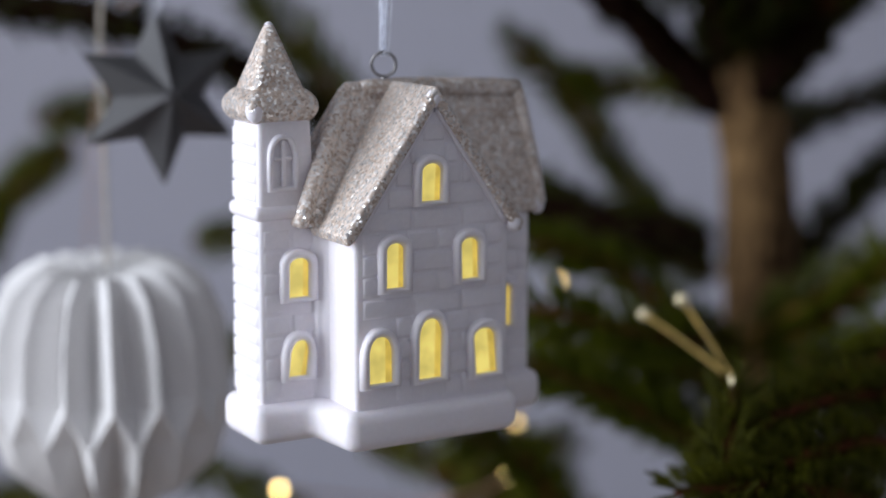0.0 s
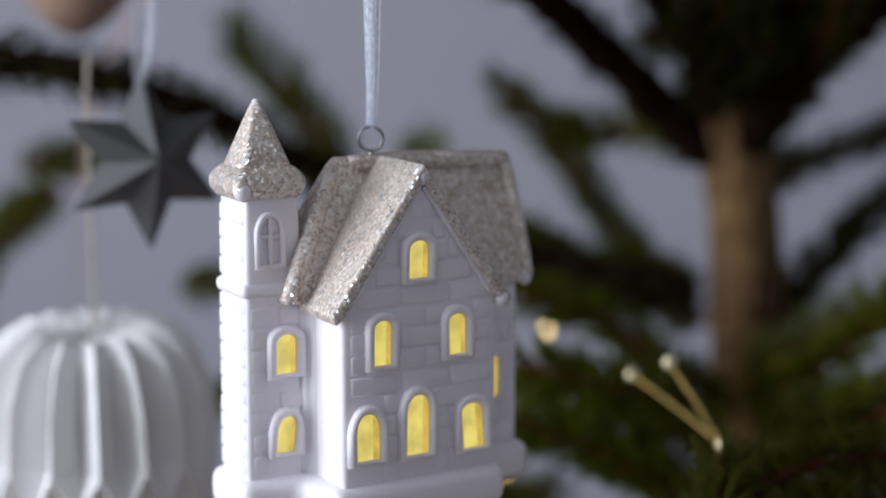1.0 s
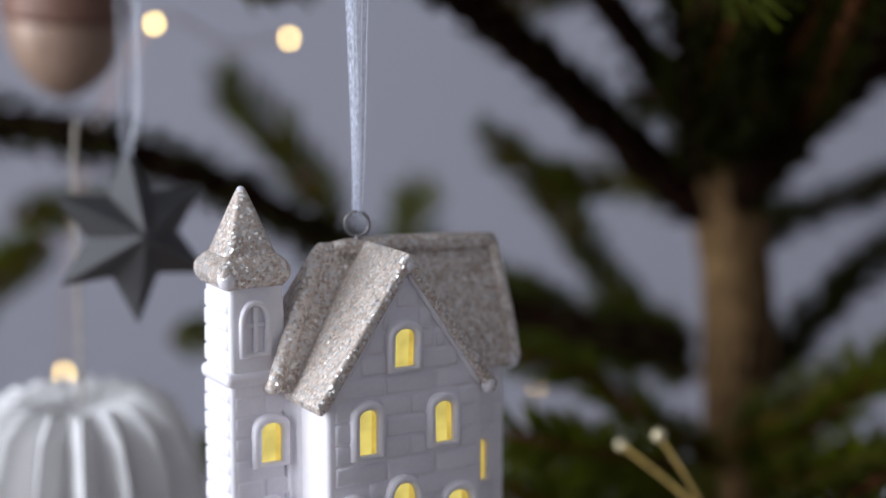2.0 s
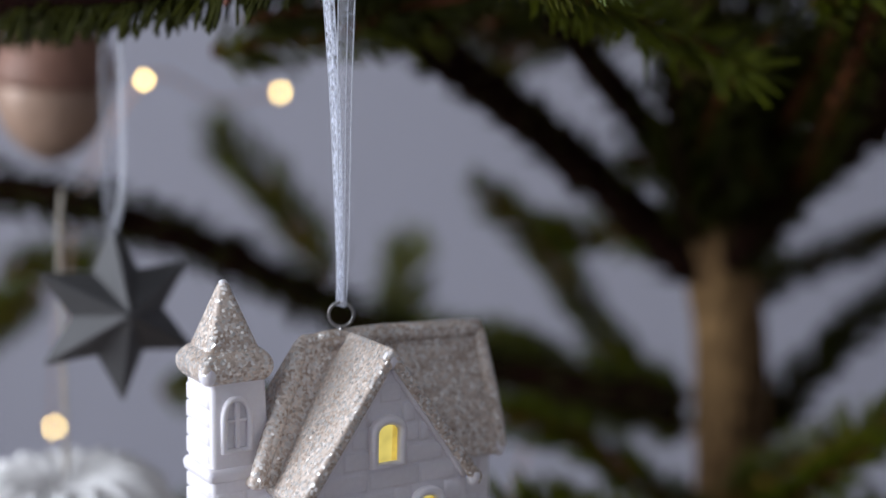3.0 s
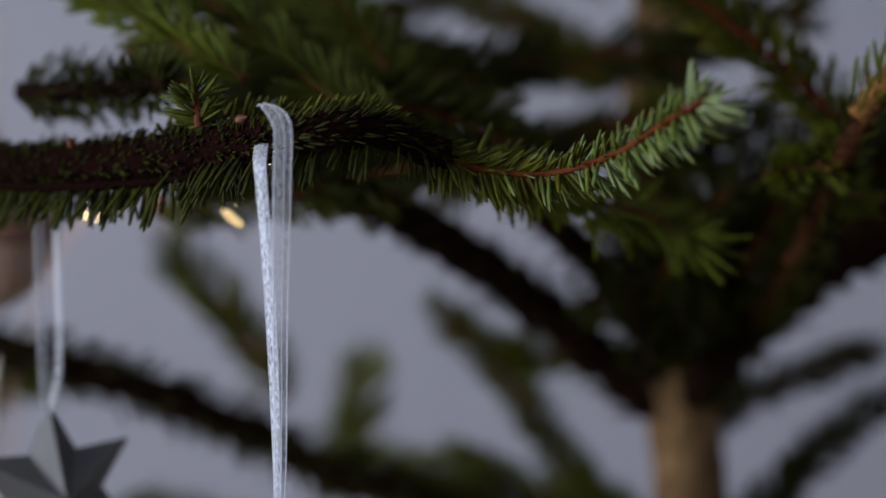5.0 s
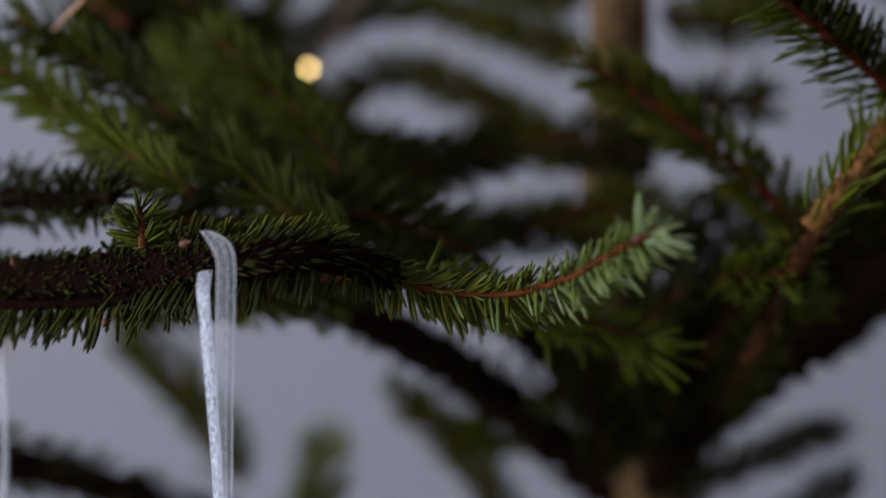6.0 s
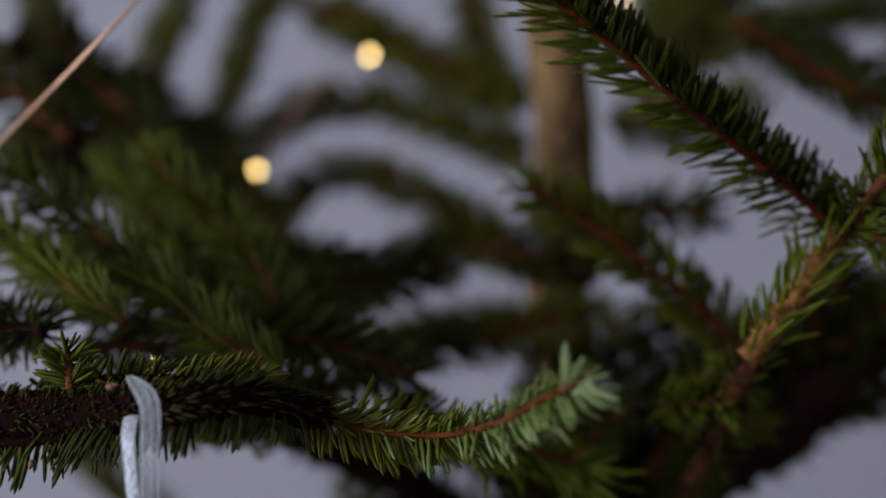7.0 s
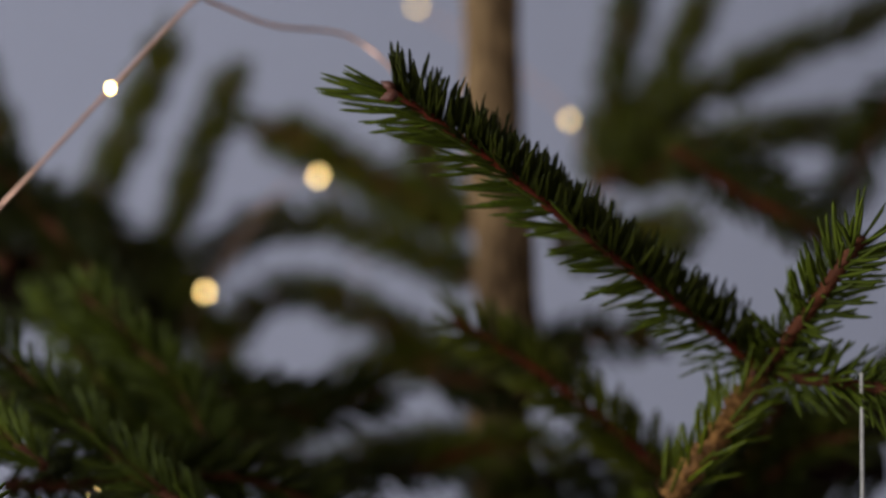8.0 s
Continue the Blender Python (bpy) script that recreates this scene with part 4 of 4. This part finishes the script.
def arched_window(cx, low, high, half, face, pointed=False, lit=True, lean=0.0, wide=2.3, proud=1.9):
    outer = arch(cx, low - 1.2, high + wide, half + wide, pointed)
    inner = [(x + lean * (z - low) - lean * 4, z) for x, z in arch(cx, low, high, half, pointed)]
    bm = bmesh.new()
    rings = []
    for line, y in ((outer, face + 0.4), (outer, face - proud * 0.55), (None, face - proud), (None, face - proud * 0.95), (inner, face - proud * 0.5), (inner, face + 0.4)):
        if line is None:
            f = 0.3 if y == face - proud else 0.7
            line = [(o[0] + (i[0] - o[0]) * f, o[1] + (i[1] - o[1]) * f) for o, i in zip(outer, inner)]
        rings.append([bm.verts.new((x * MM, y * MM, z * MM)) for x, z in line])
    n = len(outer)
    for a, b in zip(rings, rings[1:]):
        for i in range(n):
            j = (i + 1) % n
            bm.faces.new((a[i], a[j], b[j], b[i]))
    surround = part("window", bm, CERAMIC, house, "arched window with a raised surround", True)
    if lit:
        bm = bmesh.new()
        front = [bm.verts.new((x * MM, (face - 0.25) * MM, z * MM)) for x, z in inner]
        back = [bm.verts.new((x * MM, (face + 0.6) * MM, z * MM)) for x, z in inner]
        bm.faces.new(front)
        bm.faces.new(back)
        for i in range(n):
            j = (i + 1) % n
            bm.faces.new((front[i], front[j], back[j], back[i]))
        pane = part("pane", bm, LIT_PANE, surround, "pane lit warm yellow from inside")
        # A flat amber strip glows in place of light on the inner wall.
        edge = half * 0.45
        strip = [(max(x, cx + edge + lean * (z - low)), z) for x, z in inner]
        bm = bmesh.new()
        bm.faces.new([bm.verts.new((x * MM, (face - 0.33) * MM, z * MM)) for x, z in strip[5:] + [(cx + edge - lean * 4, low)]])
        ob = part("glow_strip", bm, AMBER, surround, "glowing amber strip painted for light on the inner edge")
    else:
        part("mullion", solid((cx - 0.55, face - 1.0, low), (cx + 0.55, face + 0.3, high), 0.3), CERAMIC, surround, "", True)
        part("glazing_bar", solid((cx - half, face - 0.8, (low + high) / 2 + 0.6), (cx + half, face + 0.3, (low + high) / 2 + 1.5), 0.3), CERAMIC, surround, "", True)


WINDOWS = ((-0.9, 58.0, 67.0, 2.6, 0, False), (-10.8, 37.8, 48.6, 2.3, 0, False), (9.8, 38.2, 48.2, 2.35, 0, False), (-14.8, 15.0, 26.4, 3.1, 0, True),
           (-1.3, 14.6, 29.4, 3.1, 0, True), (14.3, 14.0, 25.4, 3.0, 0, False), (28.8, 21.6, 32.2, 2.0, 15, False), (-27.9, 34.4, 44.0, 2.6, 17, False), (-28.2, 14.9, 23.8, 2.4, 17, True))
for w, slant in zip(WINDOWS, (0.03, 0.01, -0.02, 0.0, 0.02, -0.07, 0.0, 0.02, 0.12)):
    arched_window(*w, lean=slant)
arched_window(-31.4, 61.5, 72.5, 2.5, 17.3, True, False, wide=1.5, proud=1.2)

# eyelet on the ridge
bm = bmesh.new()
pts = [Vector((math.sin(2 * math.pi * k / 28), 0, math.cos(2 * math.pi * k / 28))) * 3.0 * MM for k in range(29)]
v, f = tube(pts, 0.38 * MM, 8)
eyelet = mesh_object("eyelet", v, f, STEEL, house, "small grey wire ring", True)
eyelet.matrix_basis = pose(-0.0010, 0.0228, 0.0890, 0, 0, -28)
v, f = tube([Vector((0, 0, -0.006)), Vector((0.0003, 0, -0.0045)), Vector((-0.0002, 0, -0.003))], 0.6 * MM, 8)
mesh_object("stem", v, f, STEEL, eyelet, "", True)

# bricks, proud of the walls by a hair
BRICKS = {}


def brick(x0, x1, z0, z1, place):
    """One brick in relief on a wall: x0..x1 along it, z0..z1 up, at the wall's own pose."""
    key = (round(x1 - x0, 1), round(z1 - z0, 1))
    if key not in BRICKS:
        w, h = key[0] / 2, key[1] / 2
        verts, faces = [], []
        for inset, y in ((0.0, 0.2), (0.3, -0.26), (0.85, -0.4)):
            e = min(inset, 0.4 * w)
            verts += mm([(-w + e, y, -h + e), (w - e, y, -h + e), (w - e, y, h - e), (-w + e, y, h - e)])
        for i in (0, 4):
            faces += [(i + k, i + (k + 1) % 4, i + 4 + (k + 1) % 4, i + 4 + k) for k in range(4)]
        me = bpy.data.meshes.new("brick")
        me.from_pydata(verts, [], faces + [(8, 9, 10, 11)])
        me.materials.append(CERAMIC)
        me.polygons.foreach_set("use_smooth", [True] * 9)
        BRICKS[key] = me
    ob = new("brick", BRICKS[key])
    ob.parent = house
    ob.matrix_basis = place @ Matrix.Translation(((x0 + x1) / 2 * MM, 0, (z0 + z1) / 2 * MM)) @ pose(0, 0, 0, rng.gauss(0, 0.8), 0, rng.gauss(0, 0.8))


def courses(place, left, right, low, high, unit, step, holes=(), side=None):
    """Running bond between two heights, left out round the windows; side(z): how far the wall reaches at a height."""
    row, z = 0, low
    while z + step * 0.6 < high:
        top = min(z + step, high)
        a, b = (left, right) if side is None else side((z + top) / 2 + 1.5)
        x = left - unit * (0.5 if row % 2 else 0.0) - unit
        while x < b:
            x0, x1 = max(x, a), min(x + unit, b)
            x += unit
            spans = [(x0, x1)]
            for h0, h1, hz0, hz1 in holes:
                if top > hz0 and z < hz1:
                    spans = [s for p, q in spans for s in ((p, min(q, h0)), (max(p, h1), q)) if s[1] - s[0] > 1.6]
            for p, q in spans:
                if q - p > 1.6:
                    brick(p + 0.15, q - 0.15, z + 0.15, top - 0.15, place)
        z, row = top, row + 1


FRONT = [(cx - h - 1.2, cx + h + 1.2, lo - 0.6, hi + 1.0) for cx, lo, hi, h, face, _ in WINDOWS if face == 0]
gable_side = lambda z: (-19.4, 19.6) if z < 53 else (-19.4 + (z - 53) * 0.71, 19.6 - (z - 53) * 0.71)
courses(pose(0, 0, 0), -19.4, 19.6, 9.6, 78, 13.5, 5.2, FRONT, gable_side)
courses(pose(-0.03827, 0.025, 0, -0.64, 0, -90), -8.05, 7.0, 9.6, 53, 40, 4.4)
courses(pose(-0.03827, 0.025, 0, -0.64, 0, -90), -7.75, 6.7, 57.4, 76, 40, 4.4)
courses(pose(0, 0.0171, 0, -0.32, 0, 0), -37.0, -22.4, 9.6, 53, 14.6, 5.2, [(-31.7, -24.0, 33.8, 45.2), (-31.8, -24.4, 14.2, 25.0)])
courses(pose(0, 0.015, 0), 22.2, 36.4, 9.6, 52, 7.1, 5.2, [(26.5, 32.4, 20.6, 33.8)])
courses(pose(0.037, 0.023, 0, 0, 0, 90), -7.4, 7.4, 9.6, 52, 7.4, 5.2)


# hanging ribbon of the house
def ribbon(name, points, width, turn, parent, mat, label, count=60, threads=()):
    """A flat strip along a line; turn(u): degrees by which its face is turned from the front; threads: woven lines, -1 to 1 across."""
    pts, _ = glide(points, count)
    verts, faces = [], []
    lines = [[] for c in threads]
    for i, p in enumerate(pts):
        u = i / (count - 1)
        way = (pts[min(i + 1, count - 1)] - pts[max(i - 1, 0)]).normalized()
        a = radians(turn(u))
        side = Vector((math.cos(a), math.sin(a), 0))
        side = (side - way * side.dot(way)).normalized()
        flat = side.cross(way) * 0.00008
        w = width(u) / 2
        for c, line in zip(threads, lines):
            line.append(p + side * w * c + flat * (1 + 3 * (1 - c * c)))
        for k in range(5):
            c = (k / 2 - 1)
            verts.append(p + side * w * c + flat * (1 + 3 * (1 - c * c)))
        for k in range(5):
            c = 1 - k / 2
            verts.append(p + side * w * c - flat * (1 - 3 * (1 - c * c)))
    for i in range(count - 1):
        for k in range(10):
            j = (k + 1) % 10
            faces.append((i * 10 + k, i * 10 + j, i * 10 + 10 + j, i * 10 + 10 + k))
    inv = parent.matrix_world.inverted() if parent else Matrix()
    strip = mesh_object(name, [inv @ p for p in verts], faces, mat, parent, label, True)
    for c, line in zip(threads, lines):
        v, f = tube([inv @ p for p in line], 0.00017 if abs(c) > 0.9 else 0.00009, 6)
        mesh_object("edge" if abs(c) > 0.9 else "thread", v, f, HEM, strip, "woven ribbon edge" if abs(c) > 0.9 else "", True)
    return strip


bpy.context.view_layer.update()
ribbon("ribbon", [(-0.0149, 0.2705, 1.3002), (-0.0149, 0.2690, 1.3162), (-0.0156, 0.2660, 1.3504), (-0.0169, 0.2630, 1.3781), (-0.0174, 0.2640, 1.3850), (-0.0177, 0.2720, 1.3882)], lambda u: 0.0022 + 0.0007 * min(1, 1.6 * u), lambda u: 12 * u - 38, house, SATIN, "satin-white strand of an organza ribbon loop", threads=(-1, -0.35, 0.25, 1))
ribbon("ribbon", [(-0.0148, 0.2700, 1.3004), (-0.0140, 0.2680, 1.3165), (-0.0132, 0.2630, 1.3509), (-0.0121, 0.2585, 1.3811), (-0.0117, 0.2575, 1.3925), (-0.0130, 0.2590, 1.3961), (-0.0162, 0.2650, 1.3979), (-0.0181, 0.2740, 1.3968)], lambda u: 0.0024 + 0.0014 * min(1, 1.5 * u) - 0.0025 * min(1, max(0, (u - 0.86) / 0.1)), lambda u: -8 + 10 * u, house, RIBBON, "sheer clear strand of an organza ribbon loop", threads=(-1, 0.2, 1))

# ---------------------------------------------------------------- star ornament
def folded_star(reach, waist, depth):
    bm = bmesh.new()
    front, back = bm.verts.new((0, -depth, 0)), bm.verts.new((0, depth, 0))
    rim = []
    for k in range(12):
        a = math.pi / 2 + math.pi * k / 6
        r = reach if k % 2 == 0 else waist
        rim.append(bm.verts.new((r * math.cos(a), 0, r * math.sin(a))))
    for k in range(12):
        j = (k + 1) % 12
        bm.faces.new((front, rim[k], rim[j]))
        bm.faces.new((back, rim[j], rim[k]))
    bmesh.ops.recalc_face_normals(bm, faces=bm.faces[:])
    bmesh.ops.bevel(bm, geom=bm.edges[:], offset=0.0004, segments=1, affect="EDGES")
    return bm


star = thing("star_ornament", "matt grey folded six-pointed star hanging from a sheer ribbon", "ornament", m=Matrix.Translation((-0.0818, 0.3400, 1.2845)) @ pose(0, 0, 0, -5, 0, 29))
part("star_body", folded_star(0.0264, 0.0138, 0.0122), STAR_GREY, star)
bpy.context.view_layer.update()
ribbon("ribbon", [(-0.0829, 0.3400, 1.3060), (-0.0835, 0.3395, 1.3205), (-0.0834, 0.3390, 1.3489), (-0.0824, 0.3385, 1.3767), (-0.0809, 0.3380, 1.3748)], lambda u: 0.003, lambda u: 20.0, star, RIBBON, "sheer white ribbon")
ribbon("ribbon", [(-0.0828, 0.3410, 1.3058), (-0.0799, 0.3425, 1.3201), (-0.0794, 0.3430, 1.3486), (-0.0801, 0.3435, 1.3766), (-0.0799, 0.3440, 1.3742)], lambda u: 0.003, lambda u: -30.0, star, RIBBON, "sheer white ribbon")

# ---------------------------------------------------------------- folded paper ball
PLEATS = 17
paper = thing("paper_ornament", "white folded paper ball with sharp pleats on a cream string", "ornament", m=Matrix.Translation((-0.1032, 0.3608, 1.1968)) @ pose(0, 0, 0, 3, 0, 7))
S = 0.0352
RINGS = ((0.80, 0.1, 0.1), (0.95, 0.4, 0.24), (1.0, 0.68, 0.46), (0.84, 0.88, 0.62), (0.5, 1.02, 0.72), (-0.02, 1.07, 0.79), (-0.36, 0.82, 1.05), (-0.72, 0.62, 0.93), (-0.98, 0.42, 0.66), (-1.06, 0.3, 0.42), (-0.98, 0.15, 0.15))
verts, faces = [], []
for z, even, odd in RINGS:
    for k in range(2 * PLEATS):
        a = math.pi * k / PLEATS
        r = (even if k % 2 == 0 else odd) * S
        verts.append((r * math.cos(a), r * math.sin(a), z * S))
n = 2 * PLEATS
for i in range(len(RINGS) - 1):
    for k in range(n):
        j = (k + 1) % n
        a, b, c, d = i * n + k, (i + 1) * n + k, (i + 1) * n + j, i * n + j
        faces.extend([(a, b, c), (a, c, d)] if k % 2 == 0 else [(a, b, d), (b, c, d)])
faces.append(tuple(range(n)))
faces.append(tuple((len(RINGS) - 1) * n + k for k in range(n))[::-1])
mesh_object("paper_body", verts, faces, PAPER, paper)
bpy.context.view_layer.update()
inv = paper.matrix_world.inverted()
pts, _ = glide([(-0.1025, 0.3608, 1.2303), (-0.1026, 0.3631, 1.2603), (-0.1043, 0.3702, 1.2973), (-0.1048, 0.3796, 1.3142)], 20)
v, f = tube([inv @ p for p in pts], 0.0006, 6)
mesh_object("string", v, f, STRING, paper, "cream cord", True)

# ---------------------------------------------------------------- acorn
def lathe(profile, sides=28, ripple=None):
    verts, faces = [], []
    for i, (r, z) in enumerate(profile):
        for k in range(sides):
            a = 2 * math.pi * (k + (0.5 * (i % 2) if ripple else 0)) / sides
            s = r * (1 + (ripple if ripple and (k + i) % 2 else 0))
            verts.append((s * math.cos(a), s * math.sin(a), z))
    for i in range(len(profile) - 1):
        for k in range(sides):
            j = (k + 1) % sides
            faces.append((i * sides + k, i * sides + j, (i + 1) * sides + j, (i + 1) * sides + k))
    faces.append(tuple(range(sides))[::-1])
    faces.append(tuple((len(profile) - 1) * sides + k for k in range(sides)))
    return verts, faces


acorn = thing("acorn_ornament", "turned brown wooden acorn with a darker cap on a thin cord", "ornament", m=Matrix.Translation((-0.1200, 0.4426, 1.3424)) @ pose(0, 0, 0, 3, 4, 0))
A = 0.0205
v, f = lathe([(0.03 * A, -1.36 * A), (0.2 * A, -1.3 * A), (0.48 * A, -1.14 * A), (0.75 * A, -0.86 * A), (0.92 * A, -0.5 * A), (0.985 * A, -0.15 * A), (0.96 * A, 0.1 * A)])
mesh_object("nut", v, f, ACORN_NUT, acorn, "pale glossy wooden nut", True)
v, f = lathe([(0.9 * A, -0.08 * A), (1.03 * A, -0.02 * A), (1.06 * A, 0.12 * A), (1.0 * A, 0.4 * A), (0.86 * A, 0.68 * A), (0.62 * A, 0.92 * A), (0.3 * A, 1.06 * A), (0.14 * A, 1.1 * A), (0.12 * A, 1.4 * A), (0.1 * A, 1.5 * A)])
mesh_object("cap", v, f, ACORN_CAP, acorn, "dark brown cap", True)
v, f = tube([Vector((0, 0, 1.45 * A)), Vector((0, 0, 1.8 * A)), Vector((0.001, 0, 3.4 * A))], 0.0006, 6)
mesh_object("string", v, f, STRING, acorn, "thin cord", True)

# ---------------------------------------------------------------- gold spray
spray = thing("gold_spray", "thin gold glitter stems tucked into a bough", "decoration", m=Matrix.Translation((0.0839, 0.3286, 1.2029)))
bpy.context.view_layer.update()
inv = spray.matrix_world.inverted()
TIP = Vector((0.0839, 0.3286, 1.2029))
for end, r in (((0.0698, 0.3400, 1.2247), 0.0006), ((0.0614, 0.3620, 1.2156), 0.0006)):
    pts, _ = glide([TIP, TIP.lerp(Vector(end), 0.5) + Vector((0, 0, 0.0006)), end], 14)
    v, f = tube([inv @ p for p in pts], r, 7, 0.15, rng)
    mesh_object("stem", v, f, GOLD, spray, "gold glitter stem", True)
for end, r in (((0.0698, 0.3400, 1.2247), 0.0022), ((0.0614, 0.3620, 1.2156), 0.0020), ((0.0839, 0.3286, 1.2029), 0.0022)):
    bm = bmesh.new()
    bmesh.ops.create_icosphere(bm, subdivisions=2, radius=r, matrix=Matrix.Translation(inv @ Vector(end)))
    part("bead", bm, BEAD, spray, "gold glitter bead", True)

# ---------------------------------------------------------------- fairy lights
def fairy_lights(line, bulbs, label, size=0.0013, faint=()):
    string = thing("fairy_lights", label, "string lights", "fairy lights in the tree", m=Matrix.Translation(line[0]))
    bpy.context.view_layer.update()
    inv = string.matrix_world.inverted()
    pts, _ = glide(line, 20 * len(line))
    v, f = tube([inv @ p for p in pts], 0.00055, 6)
    mesh_object("wire", v, f, COPPER, string, "thin copper wire", True)
    for i, b in enumerate(bulbs):
        bm = bmesh.new()
        bmesh.ops.create_icosphere(bm, subdivisions=2, radius=size, matrix=Matrix.Translation(inv @ Vector(b)) @ Matrix.Diagonal((1.0, 1.0, 1.25, 1)))
        part("bulb", bm, FAINT_LED if i in faint else LED, string, "faintly glowing warm bulb" if i in faint else "glowing warm white bulb", True)


fairy_lights([(-0.0707, 0.3843, 1.4385), (-0.0377, 0.3550, 1.4674), (-0.0120, 0.3600, 1.4951), (0.0099, 0.3620, 1.5181), (0.0148, 0.3660, 1.5183), (0.0304, 0.3720, 1.5126), (0.0504, 0.3800, 1.5103), (0.0628, 0.3720, 1.5009), (0.0693, 0.3400, 1.4884)],
             [(-0.0119, 0.3595, 1.4954)], "copper wire with small warm bulbs slung between boughs")
fairy_lights([(-0.0362, 0.4779, 1.3596), (-0.0079, 0.6000, 1.4164), (0.0381, 0.6200, 1.4628), (0.0733, 0.7500, 1.3773), (0.1480, 0.5500, 1.4090), (0.1435, 0.6200, 1.4856), (0.0827, 0.7000, 1.5385)], [(-0.0362, 0.4779, 1.3596), (-0.0079, 0.6000, 1.4164), (0.0381, 0.6200, 1.4628), (0.1480, 0.5500, 1.4090), (0.1435, 0.6200, 1.4856), (0.0827, 0.7000, 1.5385)], "warm bulbs on copper wire deep in the tree", faint=(3, 4, 5))
fairy_lights([(-0.1500, 0.5600, 1.1900), (-0.1350, 0.5400, 1.2785), (-0.1020, 0.5200, 1.3370), (-0.0760, 0.5350, 1.3280), (-0.0530, 0.5500, 1.3300)], [(-0.1500, 0.5600, 1.1900), (-0.1020, 0.5200, 1.3370), (-0.0530, 0.5500, 1.3300)], "warm bulbs on copper wire behind the ornaments")
fairy_lights([(-0.0620, 0.4700, 1.1250), (-0.0060, 0.5000, 1.1100), (0.0240, 0.4600, 1.1340), (0.0280, 0.5000, 1.1420), (0.0464, 0.5323, 1.1918)], [(-0.0620, 0.4700, 1.1250), (0.0240, 0.4600, 1.1340), (0.0280, 0.5000, 1.1420), (0.0464, 0.5323, 1.1918)], "warm bulbs on copper wire low in the tree", faint=(2, 3))

# ---------------------------------------------------------------- cord of an ornament that hangs out of sight
cord = thing("cord", "thin cream cord hanging from a bough tip", "cord", m=Matrix.Translation((0.1778, 0.3118, 1.4237)))
bpy.context.view_layer.update()
inv = cord.matrix_world.inverted()
pts, _ = glide([(0.1776, 0.3118, 1.4237), (0.1780, 0.3118, 1.4096), (0.1785, 0.3118, 1.3810)], 12)
v, f = tube([inv @ p for p in pts], 0.0004, 6)
mesh_object("strand", v, f, STRING, cord, "", True)
